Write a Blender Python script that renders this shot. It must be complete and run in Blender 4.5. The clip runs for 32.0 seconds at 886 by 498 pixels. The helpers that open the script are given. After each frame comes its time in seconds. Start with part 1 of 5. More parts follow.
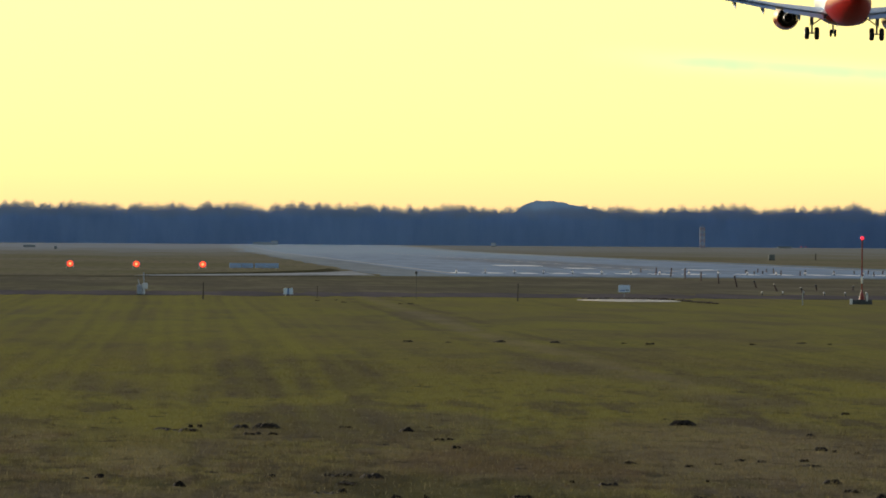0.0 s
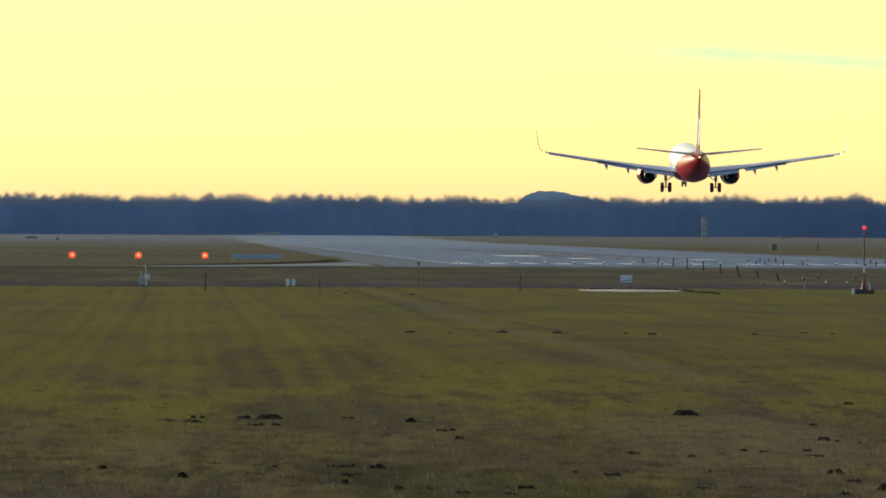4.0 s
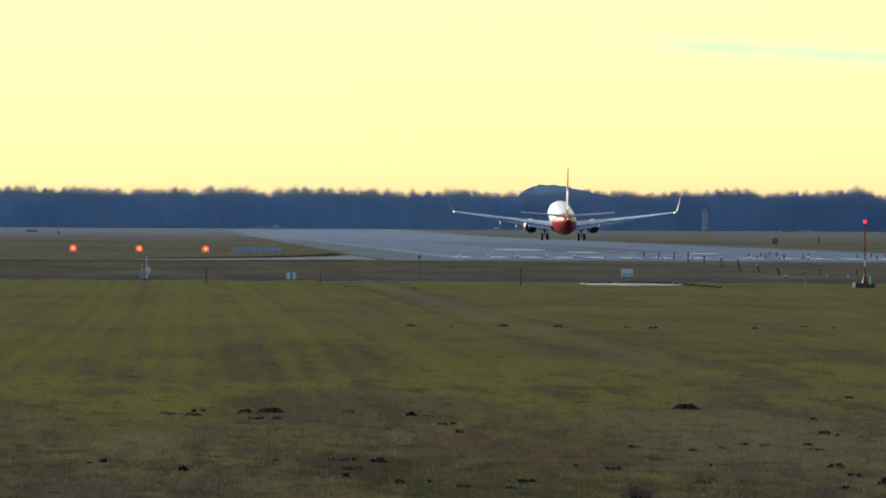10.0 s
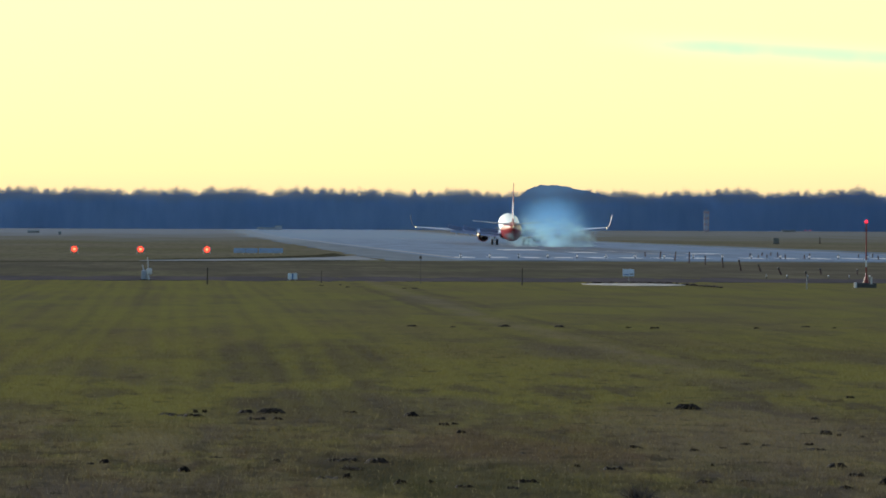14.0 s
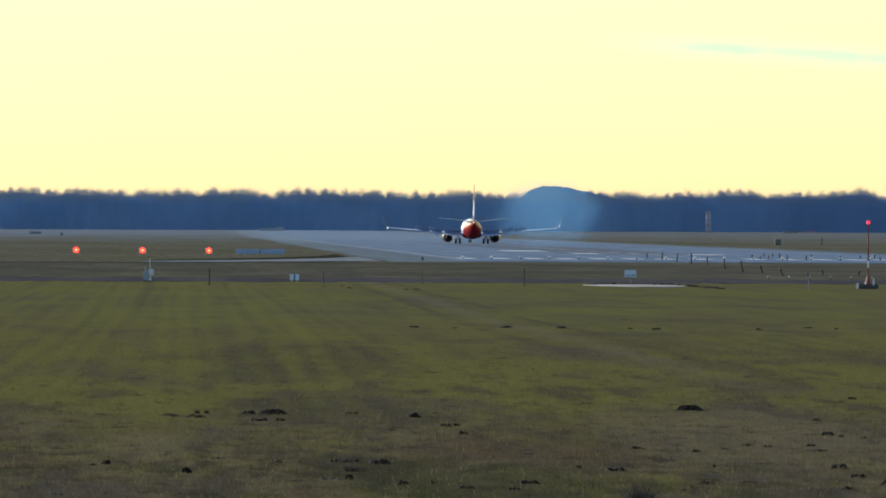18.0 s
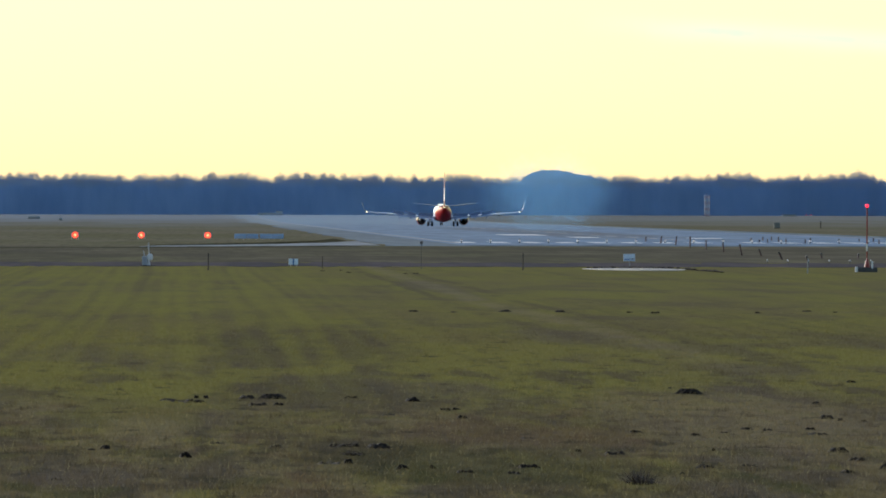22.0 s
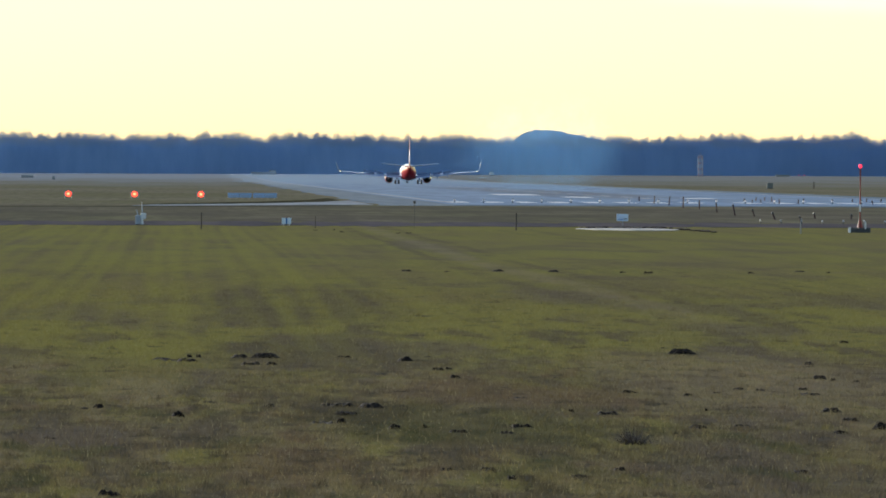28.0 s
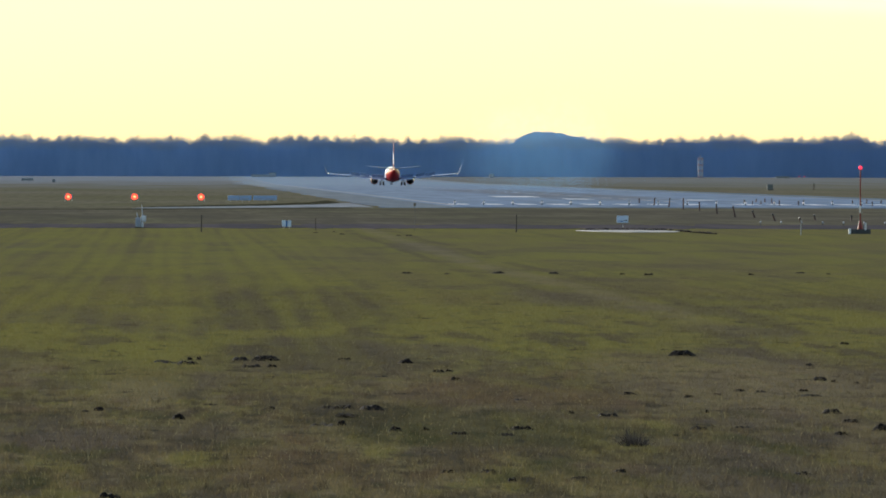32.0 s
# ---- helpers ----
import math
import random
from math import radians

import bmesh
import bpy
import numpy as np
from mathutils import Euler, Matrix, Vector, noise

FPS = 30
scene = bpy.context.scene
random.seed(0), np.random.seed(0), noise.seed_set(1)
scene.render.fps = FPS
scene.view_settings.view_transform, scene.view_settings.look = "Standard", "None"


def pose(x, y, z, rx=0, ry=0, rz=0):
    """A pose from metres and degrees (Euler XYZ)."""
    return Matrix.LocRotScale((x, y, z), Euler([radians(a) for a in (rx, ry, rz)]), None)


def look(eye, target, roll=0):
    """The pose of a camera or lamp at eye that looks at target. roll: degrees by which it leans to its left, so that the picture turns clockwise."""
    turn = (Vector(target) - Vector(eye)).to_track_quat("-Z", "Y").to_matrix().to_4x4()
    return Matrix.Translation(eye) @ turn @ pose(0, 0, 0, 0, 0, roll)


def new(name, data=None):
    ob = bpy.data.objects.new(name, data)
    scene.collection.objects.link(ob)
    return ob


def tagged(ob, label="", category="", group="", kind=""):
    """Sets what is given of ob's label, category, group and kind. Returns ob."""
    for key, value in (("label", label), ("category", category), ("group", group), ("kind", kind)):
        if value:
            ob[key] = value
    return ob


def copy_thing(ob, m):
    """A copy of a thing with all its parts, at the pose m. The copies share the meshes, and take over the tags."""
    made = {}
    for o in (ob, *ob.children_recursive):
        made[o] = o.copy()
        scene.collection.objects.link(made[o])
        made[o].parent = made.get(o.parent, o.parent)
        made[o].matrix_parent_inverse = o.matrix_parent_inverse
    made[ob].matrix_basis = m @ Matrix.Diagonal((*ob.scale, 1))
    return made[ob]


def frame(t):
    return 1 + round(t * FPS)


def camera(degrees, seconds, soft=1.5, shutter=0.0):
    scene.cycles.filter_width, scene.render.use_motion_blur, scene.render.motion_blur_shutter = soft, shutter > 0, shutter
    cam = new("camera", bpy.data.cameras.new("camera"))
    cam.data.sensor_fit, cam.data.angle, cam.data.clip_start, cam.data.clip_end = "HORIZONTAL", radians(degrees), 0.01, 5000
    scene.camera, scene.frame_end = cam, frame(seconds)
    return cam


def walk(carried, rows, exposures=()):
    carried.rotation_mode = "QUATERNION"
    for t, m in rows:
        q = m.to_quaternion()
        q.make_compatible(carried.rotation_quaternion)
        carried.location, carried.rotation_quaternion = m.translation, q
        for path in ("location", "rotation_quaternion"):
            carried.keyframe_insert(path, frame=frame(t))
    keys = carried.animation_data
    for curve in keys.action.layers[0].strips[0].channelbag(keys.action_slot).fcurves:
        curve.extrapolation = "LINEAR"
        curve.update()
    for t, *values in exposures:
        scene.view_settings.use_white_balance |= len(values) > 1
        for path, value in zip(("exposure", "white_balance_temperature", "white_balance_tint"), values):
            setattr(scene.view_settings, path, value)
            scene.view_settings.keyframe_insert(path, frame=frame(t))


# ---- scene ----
# ---------------------------------------------------------------- camera
EYE_H = 3.4
cam = camera(5.0, 32.0, soft=1.75)


def aim(yaw, down, roll):
    """A camera pose at the fixed eye: degrees right of the runway's heading, below the horizon, and of lean."""
    target = (1000 * math.tan(radians(yaw)), 1000, EYE_H - 1000 * math.tan(radians(down)))
    return look((0, 0, EYE_H), target, roll)


walk(cam, [(t, aim(a, b, c)) for t, a, b, c in (
    (0, 1.4921, 0.0416, 0.390), (0.5, 1.4939, 0.0457, 0.311), (1, 1.4898, 0.0665, 0.345), (1.5, 1.4879, 0.0829, 0.391), 
    (2, 1.4827, 0.0954, 0.384), (2.5, 1.4831, 0.0989, 0.391), (3, 1.4845, 0.0990, 0.299), (3.5, 1.4794, 0.0973, 0.245), 
    (5.5, 1.4749, 0.0933, 0.332), (6, 1.4710, 0.0964, 0.336), (6.5, 1.4716, 0.0938, 0.324), (7, 1.4767, 0.0888, 0.276), 
    (7.5, 1.4731, 0.1084, 0.282), (8, 1.4753, 0.1201, 0.262), (8.5, 1.4756, 0.1194, 0.298), (9, 1.4760, 0.1272, 0.305), 
    (9.5, 1.4780, 0.1223, 0.320), (10, 1.4760, 0.1312, 0.302), (10.5, 1.4814, 0.1263, 0.283), (11, 1.4746, 0.1291, 0.245), 
    (11.5, 1.4768, 0.1335, 0.203), (12, 1.4749, 0.1343, 0.187), (12.5, 1.4746, 0.1300, 0.253), (13, 1.4745, 0.1308, 0.269), 
    (13.5, 1.4706, 0.1336, 0.246), (14, 1.4690, 0.1291, 0.230), (14.5, 1.4688, 0.1295, 0.195), (16.5, 1.4641, 0.1189, 0.213), 
    (17, 1.4615, 0.1255, 0.255), (17.5, 1.4592, 0.1251, 0.219), (18, 1.4579, 0.1234, 0.240), (18.5, 1.4594, 0.1283, 0.178), 
    (19, 1.4596, 0.1314, 0.116), (19.5, 1.4593, 0.1314, 0.111), (20, 1.4658, 0.1379, 0.097), (20.5, 1.4673, 0.1538, 0.143), 
    (21, 1.4639, 0.1689, 0.194), (21.5, 1.4645, 0.1860, 0.155), (22, 1.4647, 0.2128, 0.112), (22.5, 1.4700, 0.2332, 0.138), 
    (23, 1.4753, 0.2674, 0.147), (23.5, 1.4709, 0.2911, 0.186), (24, 1.4702, 0.3114, 0.179), (24.5, 1.4747, 0.3465, 0.199), 
    (25, 1.4668, 0.3918, 0.214), (25.5, 1.4733, 0.4072, 0.223), (27.5, 1.5044, 0.4376, 0.199), (28, 1.5041, 0.4409, 0.227), 
    (28.5, 1.5093, 0.4314, 0.207), (29, 1.5068, 0.4420, 0.150), (29.5, 1.5047, 0.4408, 0.125), (30, 1.5068, 0.4408, 0.141), 
    (30.5, 1.5084, 0.4387, 0.151), (31, 1.5015, 0.4416, 0.166), (31.5, 1.5083, 0.4403, 0.105), (32, 1.5030, 0.4289, 0.114))],
    exposures=[(0, 0.0, 6700, 10), (3.5, 0.0, 6650, 10), (6, -0.04, 6480, 11), (8, 0.08, 6180, 10), (10, 0.06, 6000, 10), (13, 0.05, 5720, 10), (16.8, 0.02, 5690, 10), (18, 0.14, 5620, 10), (20, 0.19, 5730, 10), (25, 0.50, 5740, 10), (28.5, 0.53, 5780, 10), (31, 0.42, 5930, 10), (32, 0.42, 5930, 10)])

# ---------------------------------------------------------------- world, sun
SUN_EL, SUN_AZ = 12.0, -32.0        # degrees up, degrees clockwise from the runway's heading
SKY, SUN = 0.15, 4.2
sun_dir = Vector((math.sin(radians(SUN_AZ)) * math.cos(radians(SUN_EL)),
                  math.cos(radians(SUN_AZ)) * math.cos(radians(SUN_EL)), math.sin(radians(SUN_EL))))
lamp = bpy.data.lights.new("sun", "SUN")
lamp.energy, lamp.angle, lamp.color = SUN, radians(0.6), (1.0, 0.91, 0.79)
sun = new("sun", lamp)
sun.matrix_world = look(sun_dir * 100, (0, 0, 0))

world = bpy.data.worlds.new("dusk_sky")
scene.world = world
world.use_nodes = True
W = world.node_tree
W.nodes.clear()


def wmath(op, a, b=None, c=None, clamp=False):
    n = W.nodes.new("ShaderNodeMath")
    n.operation, n.use_clamp = op, clamp
    for i, v in enumerate((a, b, c)):
        if v is None:
            continue
        if isinstance(v, (int, float)):
            n.inputs[i].default_value = v
        else:
            W.links.new(v, n.inputs[i])
    return n.outputs[0]


def wmix(fac, a, b, kind="MIX"):
    n = W.nodes.new("ShaderNodeMix")
    n.data_type, n.blend_type = "RGBA", kind
    for sock, v in ((n.inputs["Factor"], fac), (n.inputs[6], a), (n.inputs[7], b)):
        if isinstance(v, (int, float)):
            sock.default_value = v
        elif isinstance(v, tuple):
            sock.default_value = (*v, 1)
        else:
            W.links.new(v, sock)
    return n.outputs[2]


sky = W.nodes.new("ShaderNodeTexSky")
sky.sky_type, sky.sun_disc = "NISHITA", False
sky.sun_elevation, sky.sun_rotation = radians(SUN_EL), radians(SUN_AZ)
sky.altitude, sky.air_density, sky.dust_density, sky.ozone_density = 450, 1.0, 2.5, 1.0
co = W.nodes.new("ShaderNodeTexCoord").outputs["Generated"]
sep = W.nodes.new("ShaderNodeSeparateXYZ")
W.links.new(co, sep.inputs[0])
dx, dy, dz = sep.outputs
# evening glow: a low warm layer of haze, strongest round the sun's side of the horizon
toward = wmath("MULTIPLY_ADD", dx, math.sin(radians(SUN_AZ)), wmath("MULTIPLY", dy, math.cos(radians(SUN_AZ))))
side = wmath("POWER", wmath("MULTIPLY_ADD", toward, 0.5, 0.5, clamp=True), 1.5)
low = wmath("POWER", 2.718, wmath("MULTIPLY", wmath("MAXIMUM", dz, 0.0), -5.0))
glow = wmath("MULTIPLY", side, low)
base = wmix(1.0, sky.outputs[0], (SKY, SKY, SKY), "MULTIPLY")
near_h = wmath("POWER", 2.718, wmath("MULTIPLY", wmath("MAXIMUM", dz, 0.0), -76.0))
glow_col = wmix(near_h, (1.6, 1.46, 0.50), (1.10, 0.70, 0.345))
lit = wmix(glow, base, glow_col)
# one thin grey-green streak of high cloud
line = wmath("MULTIPLY_ADD", dx, -0.062, 0.0210)
wob = W.nodes.new("ShaderNodeTexNoise")
wob.inputs["Scale"].default_value, wob.inputs["Detail"].default_value = 90, 4
W.links.new(co, wob.inputs["Vector"])
off = wmath("MULTIPLY_ADD", wob.outputs[0], 0.0012, wmath("SUBTRACT", wmath("SUBTRACT", dz, line), 0.0006))
band = wmath("POWER", 2.718, wmath("MULTIPLY", wmath("POWER", wmath("MULTIPLY", off, 950), 2), -1))
along = wmath("MULTIPLY", wmath("MULTIPLY_ADD", dx, 75.0, -2.9, clamp=True), wmath("MULTIPLY_ADD", wob.outputs[0], 1.4, 0.25, clamp=True))
cut = wmath("LESS_THAN", dx, 0.4)
streak = wmath("MULTIPLY", wmath("MULTIPLY", wmath("MULTIPLY", band, along), cut), wmath("GREATER_THAN", dy, 0))
lit = wmix(wmath("MULTIPLY", streak, 0.9), lit, (0.70, 1.02, 0.56))
bg = W.nodes.new("ShaderNodeBackground")
W.links.new(lit, bg.inputs[0])
wout = W.nodes.new("ShaderNodeOutputWorld")
W.links.new(bg.outputs[0], wout.inputs[0])


# ---------------------------------------------------------------- materials
class Mat:
    """A small builder for node materials."""

    def __init__(self, name, rough=0.7, metal=0.0, spec=0.5):
        self.m = bpy.data.materials.new(name)
        self.m.use_nodes = True
        self.t = self.m.node_tree
        self.b = self.t.nodes["Principled BSDF"]
        self.b.inputs["Roughness"].default_value = rough
        self.b.inputs["Metallic"].default_value = metal
        self.b.inputs["Specular IOR Level"].default_value = spec

    def link(self, a, b):
        self.t.links.new(a, b)

    def pos(self, sx=1, sy=1, sz=1, local=False):
        g = self.t.nodes.new("ShaderNodeTexCoord").outputs["Object"] if local else self.t.nodes.new("ShaderNodeNewGeometry").outputs["Position"]
        n = self.t.nodes.new("ShaderNodeVectorMath")
        n.operation = "MULTIPLY"
        self.link(g, n.inputs[0])
        n.inputs[1].default_value = (sx, sy, sz)
        return n.outputs[0]

    def noise(self, vec, scale=1.0, detail=3, rough=0.55):
        n = self.t.nodes.new("ShaderNodeTexNoise")
        n.inputs["Scale"].default_value, n.inputs["Detail"].default_value, n.inputs["Roughness"].default_value = scale, detail, rough
        self.link(vec, n.inputs["Vector"])
        return n.outputs[0]

    def ramp(self, fac, lo, hi):
        n = self.t.nodes.new("ShaderNodeMapRange")
        n.inputs["From Min"].default_value, n.inputs["From Max"].default_value = lo, hi
        n.interpolation_type = "SMOOTHSTEP"
        self.link(fac, n.inputs[0])
        return n.outputs[0]

    def math(self, op, a, b=None):
        n = self.t.nodes.new("ShaderNodeMath")
        n.operation = op
        for i, v in enumerate((a, b)):
            if isinstance(v, (int, float)):
                n.inputs[i].default_value = v
            elif v is not None:
                self.link(v, n.inputs[i])
        return n.outputs[0]

    def mix(self, fac, a, b, kind="MIX"):
        n = self.t.nodes.new("ShaderNodeMix")
        n.data_type, n.blend_type = "RGBA", kind
        for sock, v in ((n.inputs["Factor"], fac), (n.inputs[6], a), (n.inputs[7], b)):
            if isinstance(v, (int, float)):
                sock.default_value = v
            elif isinstance(v, tuple):
                sock.default_value = (*v, 1)
            else:
                self.link(v, sock)
        return n.outputs[2]

    def color(self, c):
        if isinstance(c, tuple):
            self.b.inputs["Base Color"].default_value = (*c, 1)
        else:
            self.link(c, self.b.inputs["Base Color"])
        return self

    def bump(self, h, strength=0.3, dist=0.02):
        n = self.t.nodes.new("ShaderNodeBump")
        n.inputs["Strength"].default_value, n.inputs["Distance"].default_value = strength, dist
        self.link(h, n.inputs["Height"])
        self.link(n.outputs[0], self.b.inputs["Normal"])
        return self


def plain(name, c, rough=0.6, metal=0.0, var=0.15, scale=3.0, local=True, spec=0.5):
    """A paint or metal with stains and grain at two scales."""
    k = Mat(name, rough, metal, spec)
    p = k.pos(local=local)
    a = k.noise(p, scale, 4)
    b = k.noise(p, scale * 9, 2)
    f = k.ramp(k.math("ADD", k.math("MULTIPLY", a, 0.7), k.math("MULTIPLY", b, 0.3)), 0.3, 0.7)
    dark = tuple(v * (1 - var) for v in c)
    lite = tuple(min(1, v * (1 + var * 0.6)) for v in c)
    k.color(k.mix(f, dark, lite))
    return k.m


def glowing(name, c, strength):
    k = Mat(name)
    k.color(c)
    k.b.inputs["Emission Color"].default_value = (*c, 1)
    k.b.inputs["Emission Strength"].default_value = strength
    return k.m


def lean_normal(k, up, share):
    """Shade small leaves and blades mostly as the surface that they make up together."""
    g = k.t.nodes.new("ShaderNodeNewGeometry").outputs["Normal"]
    m = k.t.nodes.new("ShaderNodeVectorMath")
    m.operation = "SCALE"
    k.link(g, m.inputs[0])
    m.inputs["Scale"].default_value = share
    n = k.t.nodes.new("ShaderNodeVectorMath")
    n.operation = "ADD"
    k.link(m.outputs[0], n.inputs[0])
    n.inputs[1].default_value = up
    o = k.t.nodes.new("ShaderNodeVectorMath")
    o.operation = "NORMALIZE"
    k.link(n.outputs[0], o.inputs[0])
    k.link(o.outputs[0], k.b.inputs["Normal"])


def meadow(name, blade=False):
    """Winter grass: green and straw patches drawn out along the mowing, darker wet soil between."""
    k = Mat(name, 0.9, 0, 0.0)
    big = k.noise(k.pos(0.22, 0.018, 0), 1, 5, 0.6)
    mid = k.noise(k.pos(0.9, 0.075, 0), 1, 5, 0.62)
    tone = k.noise(k.pos(0.5, 0.035, 0), 1.7, 4, 0.6)
    fine = k.noise(k.pos(6, 1.0, 0), 1, 4, 0.65)
    sep_ = k.t.nodes.new("ShaderNodeSeparateXYZ")
    k.link(k.pos(), sep_.inputs[0])
    # the lush strip ends along a wavering line; nearer the camera the grass is older and browner
    wav = k.math("ADD", sep_.outputs[1], k.math("MULTIPLY", k.noise(k.pos(0.35, 0.01, 0), 1, 3), 40))
    far = k.ramp(wav, 190, 218)
    long = k.noise(k.pos(0.55, 0.004, 0), 1.3, 4, 0.6)
    spread = k.ramp(sep_.outputs[1], 200, 270)
    tone = k.math("ADD", k.math("MULTIPLY", tone, k.math("SUBTRACT", 1.0, k.math("MULTIPLY", spread, 0.6))), k.math("MULTIPLY", long, k.math("MULTIPLY", spread, 0.6)))
    hue = k.noise(k.pos(0.42, 0.05, 0), 2.3, 4, 0.6)
    near_c = k.mix(k.ramp(big, 0.40, 0.60), STRAW, OLIVE)
    near_c = k.mix(k.math("MULTIPLY", k.ramp(hue, 0.53, 0.63), 0.65), near_c, GREEN)
    near_c = k.mix(k.math("MULTIPLY", k.ramp(hue, 0.46, 0.36), 0.7), near_c, RUSSET)
    far_c = k.mix(k.ramp(big, 0.34, 0.62), OLIVE, GREEN)
    far_c = k.mix(k.math("MULTIPLY", k.ramp(hue, 0.45, 0.30), 0.5), far_c, STRAW)
    c = k.mix(far, near_c, far_c)
    c = k.mix(k.math("MULTIPLY", k.math("MULTIPLY", k.ramp(wav, 195, 212), k.ramp(wav, 300, 235)), 0.55), c, LUSH)
    c = k.mix(k.math("MULTIPLY", k.ramp(mid, 0.48, 0.72), k.ramp(wav, 300, 130)), c, k.mix(spread, MUD, DUSK))
    calm = k.math("ADD", k.math("MULTIPLY", k.ramp(wav, 420, 200), 0.22), 0.50)
    c = k.mix(k.math("MULTIPLY", k.ramp(tone, 0.49, 0.63), calm), c, k.mix(spread, MUD, DUSK))
    c = k.mix(k.math("MULTIPLY", k.ramp(mid, 0.44, 0.30), 0.45), c, OLIVE)
    close = k.noise(k.pos(2.2, 0.30, 0), 1, 5, 0.65)
    c = k.mix(k.math("MULTIPLY", k.ramp(close, 0.50, 0.64), k.math("MULTIPLY", k.ramp(wav, 260, 150), 0.75)), c, SOIL)
    c = k.mix(k.math("MULTIPLY", k.ramp(close, 0.46, 0.34), k.math("MULTIPLY", k.ramp(wav, 260, 150), 0.4)), c, DRY)
    # broad grey-violet stretches of moss and dead thatch, and rank dark green tufts close by
    broad = k.noise(k.pos(0.16, 0.022, 0), 1.3, 4, 0.5)
    c = k.mix(k.math("MULTIPLY", k.ramp(broad, 0.50, 0.62), k.math("MULTIPLY", k.ramp(wav, 640, 420), 0.6)), c, k.mix(k.math("MULTIPLY", spread, 0.6), THATCH, DUSK))
    rank = k.noise(k.pos(0.7, 0.10, 0), 1.1, 4, 0.6)
    c = k.mix(k.math("MULTIPLY", k.ramp(rank, 0.54, 0.66), k.math("MULTIPLY", k.ramp(wav, 210, 140), 0.7)), c, DEEP)
    # wet, dry and lush spots of the meadow: centre, half-widths, growth, strength
    for mx, my, rx, ry, tint, much in ((3.7, 136, 2.2, 12, DEEP, 0.55), (3.2, 262, 2.8, 46, MUD, 0.58), (9.0, 165, 2.4, 26, DRY, 0.45), (-0.9, 176, 1.3, 30, LUSH, 0.45), (10.5, 275, 1.6, 22, THATCH, 0.55), (1.2, 118, 1.2, 9, RUSSET, 0.4),
                                      (1.5, 263, 2.7, 9, DUSK, 0.7), (2.0, 236, 1.7, 20, MUD, 0.4), (11.1, 460, 1.4, 40, THATCH, 0.6), (-7.2, 477, 1.0, 36, THATCH, 0.5),
                                      (5.2, 155, 2.2, 10, RUSSET, 0.55), (-1.3, 130, 0.9, 6, THATCH, 0.6), (2.5, 143, 0.9, 9, SOIL, 0.55), (0.2, 120, 0.4, 4, LUSH, 0.6),
                                      (-0.6, 157, 0.7, 11, DRY, 0.5), (2.8, 190, 2.2, 20, MUD, 0.62), (6.3, 118, 1.0, 5, MUD, 0.4)):
        hx = k.math("DIVIDE", k.math("SUBTRACT", sep_.outputs[0], mx), rx)
        hy = k.math("DIVIDE", k.math("SUBTRACT", sep_.outputs[1], my), ry)
        hol = k.math("ADD", k.math("MULTIPLY", hx, hx), k.math("MULTIPLY", hy, hy))
        hol = k.math("ADD", hol, k.math("MULTIPLY", k.math("SUBTRACT", k.noise(k.pos(0.8, 0.09, 0), 1, 4), 0.5), 2.2))
        c = k.mix(k.math("MULTIPLY", k.ramp(hol, 1.3, 0.2), much), c, tint)
    # small dark gaps and cut litter
    gap = k.noise(k.pos(1.5, 0.36, 0), 1, 4, 0.6)
    c = k.mix(k.math("MULTIPLY", k.ramp(gap, 0.57, 0.67), k.math("MULTIPLY", k.ramp(wav, 480, 260), 0.8)), c, SOIL)
    nib = k.noise(k.pos(1.7, 1.5, 0), 1, 4, 0.6)
    c = k.mix(k.math("MULTIPLY", k.ramp(nib, 0.54, 0.68), k.math("MULTIPLY", k.ramp(wav, 250, 150), 0.7)), c, SOIL)
    # mowing lanes run with the view
    bend = k.math("ADD", sep_.outputs[0], k.math("MULTIPLY", k.noise(k.pos(0.3, 0.004, 0), 1, 3), 2.0))
    lane = k.math("ADD", k.math("MULTIPLY", k.math("SINE", k.math("MULTIPLY", bend, 1.9)), 0.5), k.math("MULTIPLY", k.math("SINE", k.math("MULTIPLY", bend, 7.3)), 0.5))
    lane = k.math("MULTIPLY", k.math("MULTIPLY", k.ramp(lane, -0.9, 0.9), k.math("ADD", k.math("MULTIPLY", k.ramp(mid, 0.35, 0.6), 0.45), 0.25)), k.math("MULTIPLY", k.ramp(sep_.outputs[0], 11.0, 2.0), k.ramp(sep_.outputs[1], 150, 240)))
    c = k.mix(k.math("MULTIPLY", k.ramp(sep_.outputs[0], 9.0, 1.0), k.math("MULTIPLY", k.ramp(sep_.outputs[1], 190, 260), k.math("MULTIPLY", k.ramp(k.math("SINE", k.math("MULTIPLY", bend, 4.1)), 0.0, 1.0), k.math("MULTIPLY", k.ramp(long, 0.40, 0.62), 0.45)))), c, DUSK)
    c = k.mix(lane, c, LUSH)
    # a worn vehicle track along the mowing, paler than the sward
    wide = k.math("ABSOLUTE", k.math("SUBTRACT", k.math("ADD", sep_.outputs[0], k.math("MULTIPLY", k.noise(k.pos(0.1, 0.006, 0), 1, 2), 3.0)), 13.0))
    worn = k.math("MULTIPLY", k.ramp(wide, 0.9, 0.25), k.math("MULTIPLY", k.ramp(sep_.outputs[1], 205, 260), k.ramp(mid, 0.30, 0.55)))
    c = k.mix(k.math("MULTIPLY", worn, 0.42), c, DRY)
    rut = k.math("MULTIPLY", k.ramp(k.math("ABSOLUTE", k.math("SUBTRACT", wide, 1.5)), 0.55, 0.1), k.math("MULTIPLY", k.ramp(sep_.outputs[1], 215, 300), k.ramp(mid, 0.35, 0.6)))
